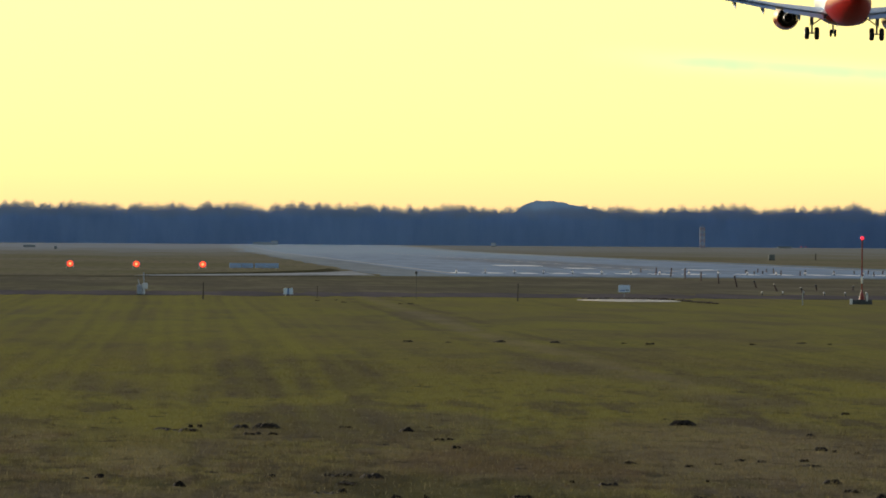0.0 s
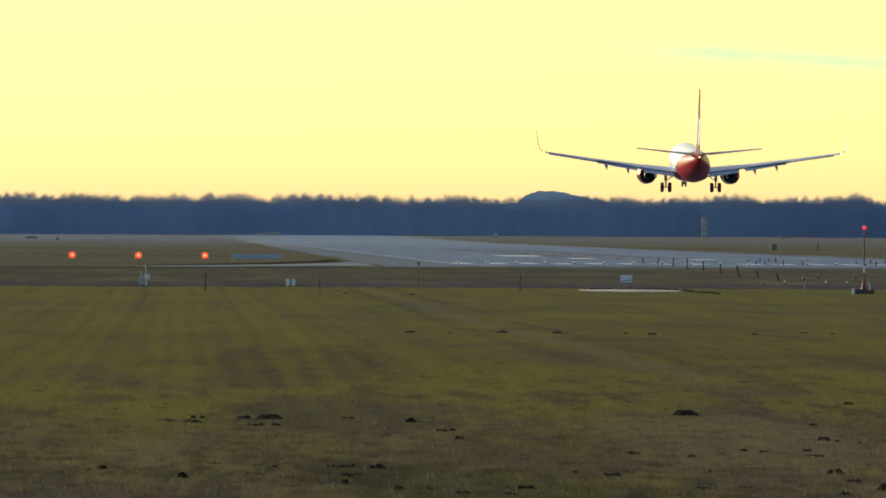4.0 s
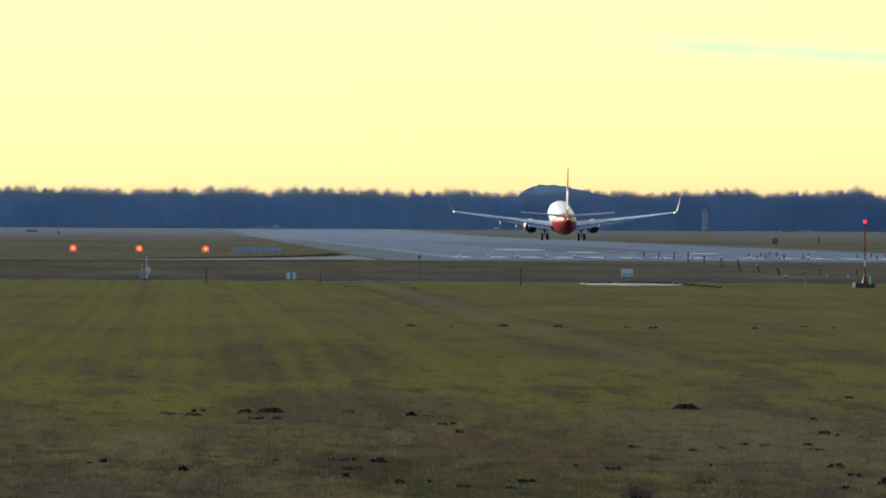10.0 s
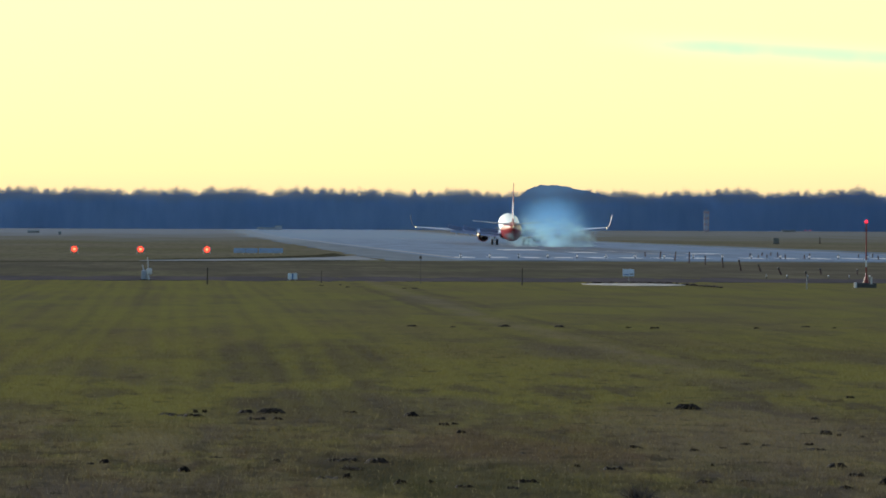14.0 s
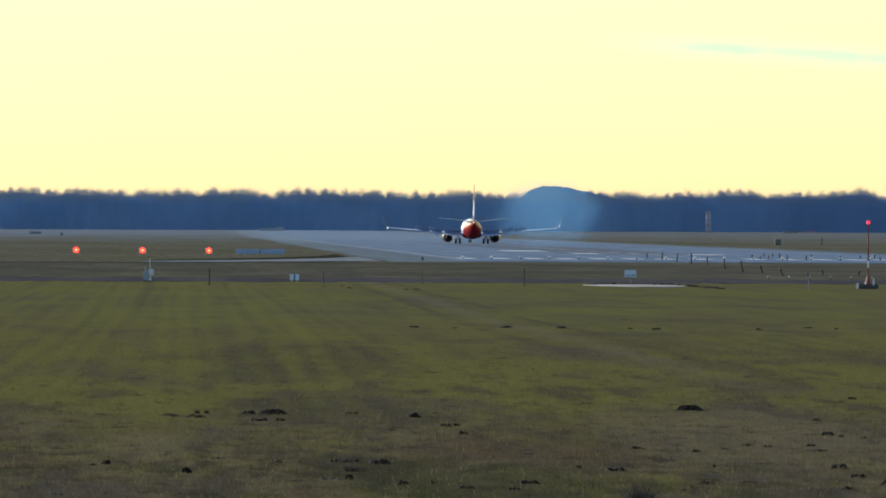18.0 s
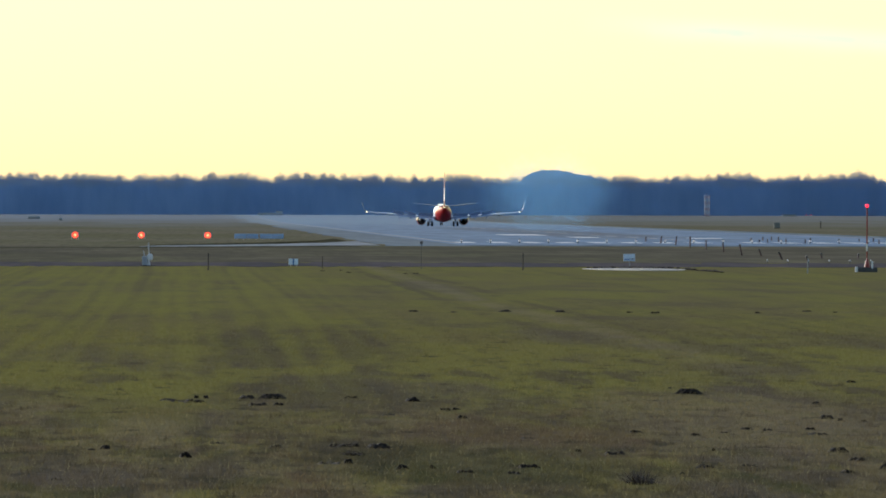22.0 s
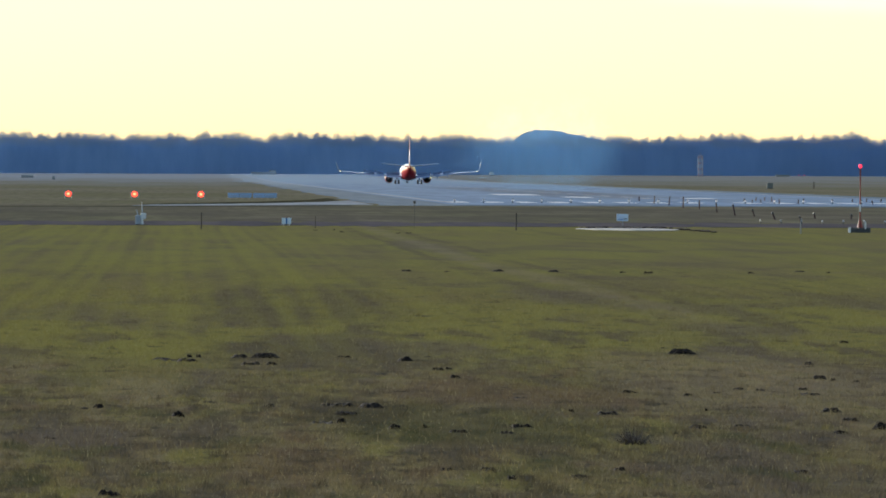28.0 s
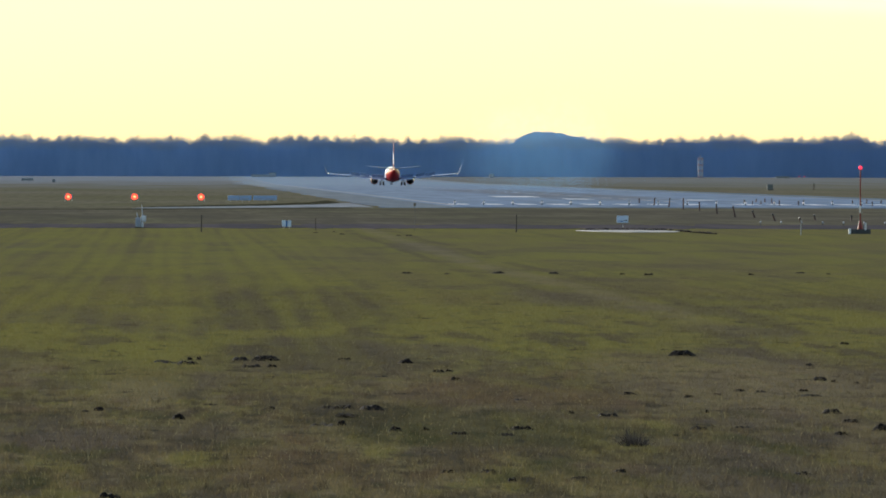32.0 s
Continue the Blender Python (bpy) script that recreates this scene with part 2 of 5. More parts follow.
    c = k.mix(k.math("MULTIPLY", rut, 0.45), c, MUD)
    c = k.mix(k.math("MULTIPLY", k.ramp(fine, 0.45, 0.72), 0.28), c, SOIL)
    if blade:
        r = k.t.nodes.new("ShaderNodeNewGeometry").outputs["Random Per Island"]
        c = k.mix(k.math("MULTIPLY", k.ramp(r, 0.955, 0.965), 0.55), c, (0.31, 0.28, 0.17))
        c = k.mix(k.math("MULTIPLY", k.ramp(r, 0.35, 0.0), 0.18), c, SOIL)
        lean_normal(k, (0, 0, 1.0), 0.09)
    k.color(c)
    if blade:
        # thin blades let the low sun through
        tr = k.t.nodes.new("ShaderNodeBsdfTranslucent")
        k.link(k.mix(1.0, c, (1.9, 1.9, 1.6), "MULTIPLY"), tr.inputs[0])
        mx = k.t.nodes.new("ShaderNodeMixShader")
        mx.inputs[0].default_value = 0.2
        k.link(k.b.outputs[0], mx.inputs[1])
        k.link(tr.outputs[0], mx.inputs[2])
        k.link(mx.outputs[0], k.t.nodes["Material Output"].inputs[0])
    return k.m


LUSH, GREEN, OLIVE = (0.184, 0.174, 0.054), (0.168, 0.157, 0.054), (0.148, 0.130, 0.062)
DUSK = (0.112, 0.102, 0.056)
STRAW, MUD, SOIL = (0.164, 0.138, 0.080), (0.084, 0.073, 0.058), (0.056, 0.050, 0.038)
THATCH, DEEP = (0.110, 0.094, 0.078), (0.066, 0.070, 0.034)
DRY = (0.205, 0.172, 0.108)
RUSSET = (0.118, 0.086, 0.058)

m_grass, m_blade = meadow("winter_grass"), meadow("grass_blades", True)


def far_field():
    k = Mat("far_grass", 0.9, 0, 0.0)
    a = k.noise(k.pos(0.03, 0.004, 0), 1, 4, 0.6)
    b = k.noise(k.pos(0.2, 0.02, 0), 1, 3, 0.6)
    c = k.mix(k.ramp(a, 0.35, 0.65), (0.140, 0.132, 0.078), (0.172, 0.152, 0.108))
    c = k.mix(k.math("MULTIPLY", k.ramp(b, 0.5, 0.75), 0.5), c, (0.118, 0.110, 0.080))
    e = k.noise(k.pos(0.9, 0.03, 0), 1, 5, 0.65)
    c = k.mix(k.math("MULTIPLY", k.ramp(e, 0.42, 0.68), 0.55), c, (0.084, 0.082, 0.058))
    # dry grass, paled with distance haze, across the far side, left of the runway
    s = k.t.nodes.new("ShaderNodeSeparateXYZ")
    k.link(k.pos(), s.inputs[0])
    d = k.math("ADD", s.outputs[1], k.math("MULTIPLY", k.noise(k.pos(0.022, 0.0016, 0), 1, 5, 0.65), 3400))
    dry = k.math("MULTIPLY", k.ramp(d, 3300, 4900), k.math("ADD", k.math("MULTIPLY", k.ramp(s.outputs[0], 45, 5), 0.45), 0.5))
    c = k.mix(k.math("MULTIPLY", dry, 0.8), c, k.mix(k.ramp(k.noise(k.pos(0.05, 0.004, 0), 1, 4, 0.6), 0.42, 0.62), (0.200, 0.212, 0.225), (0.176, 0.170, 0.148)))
    # haze put into the colour: paler still, and bluer, under the edge of the woods
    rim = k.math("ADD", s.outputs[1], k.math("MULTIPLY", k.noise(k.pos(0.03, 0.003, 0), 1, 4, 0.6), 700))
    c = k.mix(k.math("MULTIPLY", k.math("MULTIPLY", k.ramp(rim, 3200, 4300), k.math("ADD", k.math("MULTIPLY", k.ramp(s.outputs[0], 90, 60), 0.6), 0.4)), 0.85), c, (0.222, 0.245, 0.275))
    # rough heathy grass between the road and the runway
    h = k.noise(k.pos(0.10, 0.012, 0), 1, 5, 0.65)
    heath = k.math("MULTIPLY", k.ramp(s.outputs[1], 1010, 930), k.ramp(h, 0.30, 0.62))
    c = k.mix(k.math("MULTIPLY", heath, 0.75), c, (0.083, 0.076, 0.062))
    k.color(c)
    return k.m


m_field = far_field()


def pavement(name, a, b, rough=0.55, spec=0.3):
    k = Mat(name, rough, 0, spec)
    p = k.noise(k.pos(0.25, 0.012, 0), 1, 5, 0.6)
    q = k.noise(k.pos(1.5, 0.2, 0), 1, 4, 0.6)
    g = k.noise(k.pos(9, 9, 9), 1, 2)
    c = k.mix(k.ramp(p, 0.35, 0.65), a, b)
    c = k.mix(k.math("MULTIPLY", k.ramp(q, 0.5, 0.75), 0.4), c, tuple(v * 0.6 for v in a))
    c = k.mix(k.math("MULTIPLY", g, 0.2), c, tuple(v * 0.7 for v in b))
    k.color(c)
    return k


def runway_mat():
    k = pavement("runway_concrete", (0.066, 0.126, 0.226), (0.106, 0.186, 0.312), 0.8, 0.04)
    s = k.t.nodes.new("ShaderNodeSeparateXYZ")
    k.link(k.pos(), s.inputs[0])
    # pale blue haze is mixed into the colour of the far half
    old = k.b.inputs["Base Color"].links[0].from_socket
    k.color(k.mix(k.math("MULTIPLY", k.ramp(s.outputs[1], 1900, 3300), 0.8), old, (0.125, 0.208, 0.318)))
    # rubber from landings, two bands either side of the centre line
    d = k.math("ABSOLUTE", k.math("SUBTRACT", k.math("ABSOLUTE", k.math("SUBTRACT", s.outputs[0], 58.5)), 3.5))
    f = k.math("MULTIPLY", k.ramp(d, 8.0, 1.0), k.math("MULTIPLY", k.ramp(s.outputs[1], 1180, 1350), k.ramp(s.outputs[1], 2300, 1800)))
    f = k.math("MULTIPLY", f, k.ramp(k.noise(k.pos(0.5, 0.01, 0), 1, 4), 0.25, 0.6))
    old = k.b.inputs["Base Color"].links[0].from_socket
    k.color(k.mix(k.math("MULTIPLY", f, 0.65), old, (0.045, 0.05, 0.058)))
    return k.m


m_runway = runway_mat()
def shoulder_mat():
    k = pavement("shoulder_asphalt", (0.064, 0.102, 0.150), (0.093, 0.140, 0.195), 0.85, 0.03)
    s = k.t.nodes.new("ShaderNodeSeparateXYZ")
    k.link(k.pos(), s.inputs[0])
    # the far half is paled with the same haze tint as the runway
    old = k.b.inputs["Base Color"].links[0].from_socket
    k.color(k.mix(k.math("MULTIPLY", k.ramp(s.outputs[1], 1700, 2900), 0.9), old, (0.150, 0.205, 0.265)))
    return k.m


m_shoulder = shoulder_mat()
m_taxi = pavement("taxiway_concrete", (0.23, 0.24, 0.25), (0.32, 0.335, 0.35), 0.9, 0.0).m
m_road = pavement("service_road_asphalt", (0.080, 0.074, 0.080), (0.112, 0.100, 0.104), 0.95, 0.0).m
m_verge = pavement("damp_verge", (0.062, 0.062, 0.040), (0.090, 0.086, 0.058), 0.95, 0.0).m
m_bank = pavement("rank_grass", (0.040, 0.040, 0.024), (0.062, 0.058, 0.036), 0.95, 0.0).m
m_pad = pavement("pad_concrete", (0.28, 0.275, 0.265), (0.38, 0.37, 0.36), 0.85, 0.1).m
m_line = plain("worn_white_marking", (0.47, 0.55, 0.64), 0.8, 0, 0.3, 0.6, False, 0.05)
m_edge = plain("worn_edge_marking", (0.19, 0.235, 0.29), 0.8, 0, 0.35, 0.2, False, 0.05)
m_faded = plain("faded_marking", (0.24, 0.27, 0.30), 0.8, 0, 0.3, 0.6, False, 0.05)
m_earth = plain("fresh_black_earth", (0.016, 0.012, 0.009), 0.95, 0, 0.4, 14, False, 0.1)
m_old_earth = plain("weathered_earth", (0.040, 0.032, 0.023), 0.95, 0, 0.4, 14, False, 0.1)
m_white = plain("glossy_white_paint", (0.82, 0.82, 0.82), 0.22, 0, 0.05, 0.6)
m_wing = plain("grey_wing_paint", (0.47, 0.56, 0.72), 0.4, 0.0, 0.12, 0.7, True, 0.2)
m_fin = plain("red_fin_paint", (0.15, 0.010, 0.009), 0.55, 0, 0.10, 0.8, True, 0.04)
m_cowl = plain("dark_red_cowl_paint", (0.30, 0.022, 0.014), 0.2, 0, 0.10, 0.8, True, 0.8)
m_mark = plain("matt_white_mark", (0.80, 0.80, 0.80), 0.5, 0, 0.05, 0.6, True, 0.2)
# one winglet paint in two tones: as lit on the right, as shaded left
m_winglet = plain("winglet_paint", (0.30, 0.20, 0.17), 0.5, 0.0, 0.15, 1, True, 0.12)
m_winglet_shaded = plain("shaded_winglet_paint", (0.15, 0.10, 0.09), 0.5, 0.0, 0.15, 1, True, 0.08)
m_tail = plain("grey_tailplane_paint", (0.26, 0.30, 0.38), 0.5, 0.0, 0.15, 1, True, 0.08)
m_spoiler = plain("grey_panel_primer", (0.30, 0.39, 0.56), 0.6, 0.0, 0.2, 2)
m_dark = plain("dark_exhaust_metal", (0.045, 0.042, 0.04), 0.5, 0.6, 0.3, 4)
m_steel = plain("bare_steel", (0.55, 0.54, 0.52), 0.3, 0.95, 0.15, 5)
m_gear = plain("grey_gear_paint", (0.30, 0.31, 0.32), 0.45, 0.2, 0.2, 5)
m_tyre = plain("black_rubber", (0.018, 0.018, 0.019), 0.75, 0, 0.3, 8)
m_post = plain("dark_weathered_wood", (0.045, 0.036, 0.028), 0.9, 0, 0.3, 8)
m_weed = plain("dead_grey_stems", (0.135, 0.112, 0.100), 0.95, 0, 0.3, 8, True, 0.0)
m_mast_red = plain("red_mast_paint", (0.26, 0.030, 0.018), 0.5, 0, 0.2, 6)
m_mast_white = plain("white_mast_paint", (0.72, 0.72, 0.70), 0.5, 0, 0.15, 6)
m_pole = plain("dull_red_brown_paint", (0.055, 0.026, 0.024), 0.7, 0, 0.3, 6)
# red of the far mast, its colour paled towards distance haze
m_far_red = plain("hazed_red_paint", (0.40, 0.29, 0.33), 0.7, 0, 0.15, 1)
m_drab = plain("drab_grey_paint", (0.27, 0.29, 0.29), 0.8, 0, 0.2, 2)
m_cabin = plain("mossy_grey_paint", (0.155, 0.165, 0.15), 0.85, 0, 0.2, 2)
# white of the far mast and cabin, greyed with painted haze as well
m_far_white = plain("hazed_white_paint", (0.46, 0.50, 0.56), 0.7, 0, 0.15, 1)
m_sign = plain("pale_blue_white_enamel", (0.62, 0.72, 0.84), 0.4, 0, 0.10, 3)
m_board = plain("dusty_blue_enamel", (0.33, 0.45, 0.66), 0.5, 0, 0.12, 1)
m_sign_blue = plain("blue_enamel", (0.05, 0.16, 0.42), 0.4, 0, 0.15, 5)
m_cabinet = plain("light_grey_cabinet", (0.36, 0.39, 0.43), 0.5, 0, 0.15, 3)
m_concrete = plain("weathered_concrete", (0.075, 0.075, 0.072), 0.9, 0, 0.3, 4)
m_black = plain("black_plastic", (0.03, 0.03, 0.032), 0.5, 0, 0.2, 5)
m_slope = glowing("red_signal_lens", (1.0, 0.07, 0.03), 1.6)
m_slope_core = glowing("red_signal_lamp", (1.0, 0.30, 0.11), 1.9)
m_beacon = glowing("red_beacon_glass", (1.0, 0.03, 0.06), 1.6)
m_far_lamp = glowing("dull_red_lamp_glass", (0.9, 0.16, 0.20), 0.5)
m_navlamp = glowing("white_nav_lamp", (1.0, 0.80, 0.42), 3.5)


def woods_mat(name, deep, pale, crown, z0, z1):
    """Bare boughs tinted with haze: streaks of darker and paler stems, and mauve-grey twigs towards the crowns."""
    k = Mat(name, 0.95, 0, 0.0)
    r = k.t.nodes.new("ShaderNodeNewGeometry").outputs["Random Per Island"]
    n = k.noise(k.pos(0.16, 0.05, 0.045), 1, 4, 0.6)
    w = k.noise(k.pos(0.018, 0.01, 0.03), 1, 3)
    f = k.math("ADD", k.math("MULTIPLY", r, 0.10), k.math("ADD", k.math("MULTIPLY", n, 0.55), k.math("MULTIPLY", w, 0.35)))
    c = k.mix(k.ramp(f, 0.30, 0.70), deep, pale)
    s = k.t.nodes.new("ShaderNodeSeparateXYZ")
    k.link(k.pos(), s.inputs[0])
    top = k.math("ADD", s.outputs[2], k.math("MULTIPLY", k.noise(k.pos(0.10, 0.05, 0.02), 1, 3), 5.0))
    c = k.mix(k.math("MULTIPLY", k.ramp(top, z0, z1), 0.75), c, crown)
    # the painted haze thins towards the right of the field, leaving a darker blue
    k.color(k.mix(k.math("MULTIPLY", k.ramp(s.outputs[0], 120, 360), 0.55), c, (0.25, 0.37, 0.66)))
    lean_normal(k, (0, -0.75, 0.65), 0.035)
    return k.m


# these base colours carry the blue of the distance haze, not of bark
m_woods = woods_mat("haze_blue_woods", (0.33, 0.50, 0.84), (0.43, 0.61, 0.93), (0.50, 0.54, 0.64), 15.5, 20.0)
m_hill = woods_mat("haze_blue_hill", (0.43, 0.56, 0.71), (0.49, 0.61, 0.75), (0.50, 0.57, 0.64), 22, 28)


def fuselage_mat():
    """White fuselage whose underside and tail are red, the edge swept up towards the tail."""
    k = Mat("white_and_red_fuselage_paint", 0.3, 0, 0.35)
    s = k.t.nodes.new("ShaderNodeSeparateXYZ")
    k.link(k.pos(local=True), s.inputs[0])
    aft = k.ramp(k.math("SUBTRACT", s.outputs[1], k.math("MULTIPLY", s.outputs[2], -0.8)), 2.6, 2.5)
    edge = k.math("SUBTRACT", s.outputs[2], k.math("ADD", k.math("MULTIPLY", s.outputs[1], -0.19), 2.75))
    under = k.ramp(edge, 0.03, -0.03)
    n = k.noise(k.pos(local=True), 0.7, 3)
    w = k.mix(n, (0.75, 0.86, 0.94), (0.79, 0.89, 0.96))
    r = k.mix(n, (0.34, 0.009, 0.006), (0.40, 0.012, 0.008))
    mask = k.math("MULTIPLY", aft, under)
    k.color(k.mix(mask, w, r))
    # the red film is duller than the white lacquer
    k.link(k.math("SUBTRACT", 0.5, k.math("MULTIPLY", mask, 0.47)), k.b.inputs["Specular IOR Level"])
    return k.m


m_fuse = fuselage_mat()


def smoke_mat(name, c):
    k = Mat(name, 1.0, 0, 0.0)
    k.color(c)
    tr = k.t.nodes.new("ShaderNodeBsdfTranslucent")
    tr.inputs[0].default_value = (*c, 1)
    mx = k.t.nodes.new("ShaderNodeMixShader")
    k.link(k.b.outputs[0], mx.inputs[1])
    k.link(tr.outputs[0], mx.inputs[2])
    mx.inputs[0].default_value = 0.5
    k.link(mx.outputs[0], k.t.nodes["Material Output"].inputs[0])
    return k.m


m_smoke = smoke_mat("tyre_smoke", (0.66, 0.96, 1.0))
m_veil = smoke_mat("thin_tyre_smoke", (0.32, 0.64, 1.0))


# ---------------------------------------------------------------- mesh helpers
def mesh_of(bm, name, mat, smooth=False):
    bmesh.ops.recalc_face_normals(bm, faces=bm.faces[:])
    me = bpy.data.meshes.new(name)
    bm.to_mesh(me)
    bm.free()
    me.materials.append(mat)
    if smooth:
        me.polygons.foreach_set("use_smooth", [True] * len(me.polygons))
        me.set_sharp_from_angle(angle=radians(40))
    return me


def part(name, bm, mat, parent=None, label="", smooth=False):
    ob = new(name, mesh_of(bm, name, mat, smooth))
    if parent is not None:
        ob.parent = parent
    return tagged(ob, label=label)


def empty(name, m, label, category, group=""):
    ob = new(name)
    ob.matrix_basis = m
    return tagged(ob, label, category, group)


def box(bm, x0, x1, y0, y1, z0, z1, bevel=0.0):
    r = bmesh.ops.create_cube(bm, size=1)
    bmesh.ops.transform(bm, verts=r["verts"], matrix=Matrix.Translation(((x0 + x1) / 2, (y0 + y1) / 2, (z0 + z1) / 2))
                        @ Matrix.Diagonal((x1 - x0, y1 - y0, z1 - z0, 1)))
    if bevel:
        es = list({e for v in r["verts"] for e in v.link_edges})
        bmesh.ops.bevel(bm, geom=es, offset=bevel, segments=1, affect="EDGES")
    return bm


def tube(bm, a, b, r0, r1=None, seg=10):
    """A closed tapered cylinder from a to b."""
    a, b = Vector(a), Vector(b)
    r1 = r0 if r1 is None else r1
    m = Matrix.Translation((a + b) / 2) @ (b - a).to_track_quat("Z", "Y").to_matrix().to_4x4()
    bmesh.ops.create_cone(bm, cap_ends=True, segments=seg, radius1=r0, radius2=r1, depth=(b - a).length, matrix=m)
    return bm


def loft(bm, rings, cap=True):
    vs = [[bm.verts.new(p) for p in r] for r in rings]
    n = len(vs[0])
    for a, b in zip(vs, vs[1:]):
        for i in range(n):
            bm.faces.new((a[i], a[(i + 1) % n], b[(i + 1) % n], b[i]))
    if cap:
        bm.faces.new(vs[0])
        bm.faces.new(vs[-1])
    return bm


def ellipse(y, cz, rw, rh, seg=28, cx=0.0):
    return [(cx + rw * math.cos(2 * math.pi * i / seg), y, cz + rh * math.sin(2 * math.pi * i / seg)) for i in range(seg)]


PROFILE = ((1.0, 0.02), (0.75, 0.30), (0.45, 0.50), (0.2, 0.44), (0.06, 0.25), (0.0, 0.0), (0.06, -0.22), (0.2, -0.36), (0.45, -0.38), (0.75, -0.20), (1.0, -0.02))


def foil(x, lead, chord, z, thick, turn=0.0):
    """One wing section: the leading edge at y = lead, its nose towards +y."""
    c, s = math.cos(radians(turn)), math.sin(radians(turn))
    out = []
    for u, v in PROFILE:
        py, pz = -u * chord, v * thick
        out.append((x, lead + py * c + pz * s, z + pz * c + py * s))
    return out


def upright_foil(z, lead, chord, thick, x=0.0):
    return [(x + v * thick, lead - u * chord, z) for u, v in PROFILE]


def rise(y):
    """The ground climbs a little towards the far end of the airfield."""
    u = min(1, max(0, (y - 2900) / 1900))
    return 1.65 * u * u * (3 - 2 * u)


def sheet(name, x0, x1, y0, y1, z, mat, steps=1, skew=0.0, thick=0.0):
    """A flat paved strip that follows the ground; skew shifts its far end sideways."""
    bm = bmesh.new()
    prev = None
    for i in range(steps + 1):
        y = y0 + (y1 - y0) * i / steps
        zz = rise(y) + z
        row = [bm.verts.new((x0 + skew * i / steps, y, zz)), bm.verts.new((x1 + skew * i / steps, y, zz))]
        if prev:
            bm.faces.new((prev[0], prev[1], row[1], row[0]))
        prev = row
    if thick:
        r = bmesh.ops.extrude_face_region(bm, geom=bm.faces[:])
        bmesh.ops.translate(bm, verts=[v for v in r["geom"] if isinstance(v, bmesh.types.BMVert)], vec=(0, 0, -thick))
    return tagged(new(name, mesh_of(bm, name, mat)), kind="structure")


# ---------------------------------------------------------------- ground and pavements
def build_ground():
    xs = [-3000, -900, -300, -100, -40, -20, 0, 20, 40, 80, 150, 300, 600, 1200, 3000]
    ys = [-400, 0, 100, 300, 500, 620, 671, 950, 1300, 2000, 2900] + [2900 + 100 * i for i in range(1, 22)]
    bm = bmesh.new()
    grid = [[bm.verts.new((x, y, rise(y))) for x in xs] for y in ys]
    for j in range(len(ys) - 1):
        for i in range(len(xs) - 1):
            f = bm.faces.new((grid[j][i], grid[j][i + 1], grid[j + 1][i + 1], grid[j + 1][i]))
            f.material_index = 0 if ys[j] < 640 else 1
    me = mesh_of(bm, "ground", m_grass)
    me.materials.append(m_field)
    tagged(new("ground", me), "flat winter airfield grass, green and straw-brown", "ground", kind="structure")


build_ground()
CX = 58.5
def curved_strip(name, near, far, z, mat):
    """A paved strip between two edges, each given by a few corners."""
    bm = bmesh.new()
    a = [bm.verts.new((x, y, z)) for x, y in near]
    b = [bm.verts.new((x, y, z)) for x, y in far]
    for i in range(len(a) - 1):
        bm.faces.new((a[i], a[i + 1], b[i + 1], b[i]))
    r = bmesh.ops.extrude_face_region(bm, geom=bm.faces[:])
    bmesh.ops.translate(bm, verts=[v for v in r["geom"] if isinstance(v, bmesh.types.BMVert)], vec=(0, 0, -0.05))
    return tagged(new(name, mesh_of(bm, name, mat)), kind="structure")


def worn(x, y, reach, seed):
    """An edge point that wavers where turf has crept over the paving."""
    return x, y + reach * (noise.noise(Vector((x * 0.35, seed, 0))) + 0.6 * noise.noise(Vector((x * 1.3, seed, 5))))


span = [-400, -120] + [-40 + 0.8 * i for i in range(150)] + [160, 500]
road = curved_strip("road", [worn(x, 622, 14, 1) for x in span], [worn(x, 668, 16, 2) for x in span], 0.02, m_road)
tagged(road, "dark asphalt perimeter service road", "road")
bank = curved_strip("grass_bank", ((-3.4, 990), (-1, 1000), (9, 1048), (15, 1092), (18.4, 1146)), ((-3.2, 1004), (-1, 1024), (9, 1092), (15, 1160), (18.6, 1250)), 0.025, m_bank)
tagged(bank, "dark rank grass bank behind the taxiway", "verge")
taxi = curved_strip("taxiway", ((-4.2, 960), (-1, 962), (9, 985), (15, 1000), (19.5, 1003)),
                    ((-3.4, 985), (-1, 995), (9, 1040), (15, 1085), (19.5, 1150)), 0.02, m_taxi)
ditch = curved_strip("grass_verge", ((-400, 878), (-60, 900), (-17, 918), (-1, 932), (9, 950), (17, 975)),
                     ((-400, 899), (-60, 924), (-17, 944), (-1, 961), (9, 984), (17, 1000)), 0.012, m_verge)
tagged(ditch, "dark damp grass verge along the taxiway", "verge")
tagged(taxi, "pale concrete taxiway joining the runway end", "taxiway")
reach = [985 + 18 * i for i in range(100)] + [2785 + 60 * i for i in range(32)]


def shoulder_mesh():
    """The paved shoulder, its outer edges ragged with turf."""
    bm = bmesh.new()
    prev = None
    for y in reach:
        a, b = (1.6 * noise.noise(Vector((y * 0.02, q, 0))) + 1.0 * noise.noise(Vector((y * 0.07, q, 3))) for q in (1, 2))
        # further out the turf has grown over it in long tongues
        a += min(1, max(0, (y - 1500) / 1500)) * (9.0 * noise.noise(Vector((y * 0.0045, 6, 0))) + 7.0 * noise.noise(Vector((y * 0.013, 8, 0))))
        row = [bm.verts.new((CX - 38.5 + a, y, rise(y) + 0.02)), bm.verts.new((CX + 38.5 + b, y, rise(y) + 0.02))]
        if prev:
            bm.faces.new((prev[0], prev[1], row[1], row[0]))
        prev = row
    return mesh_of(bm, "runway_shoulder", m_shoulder)


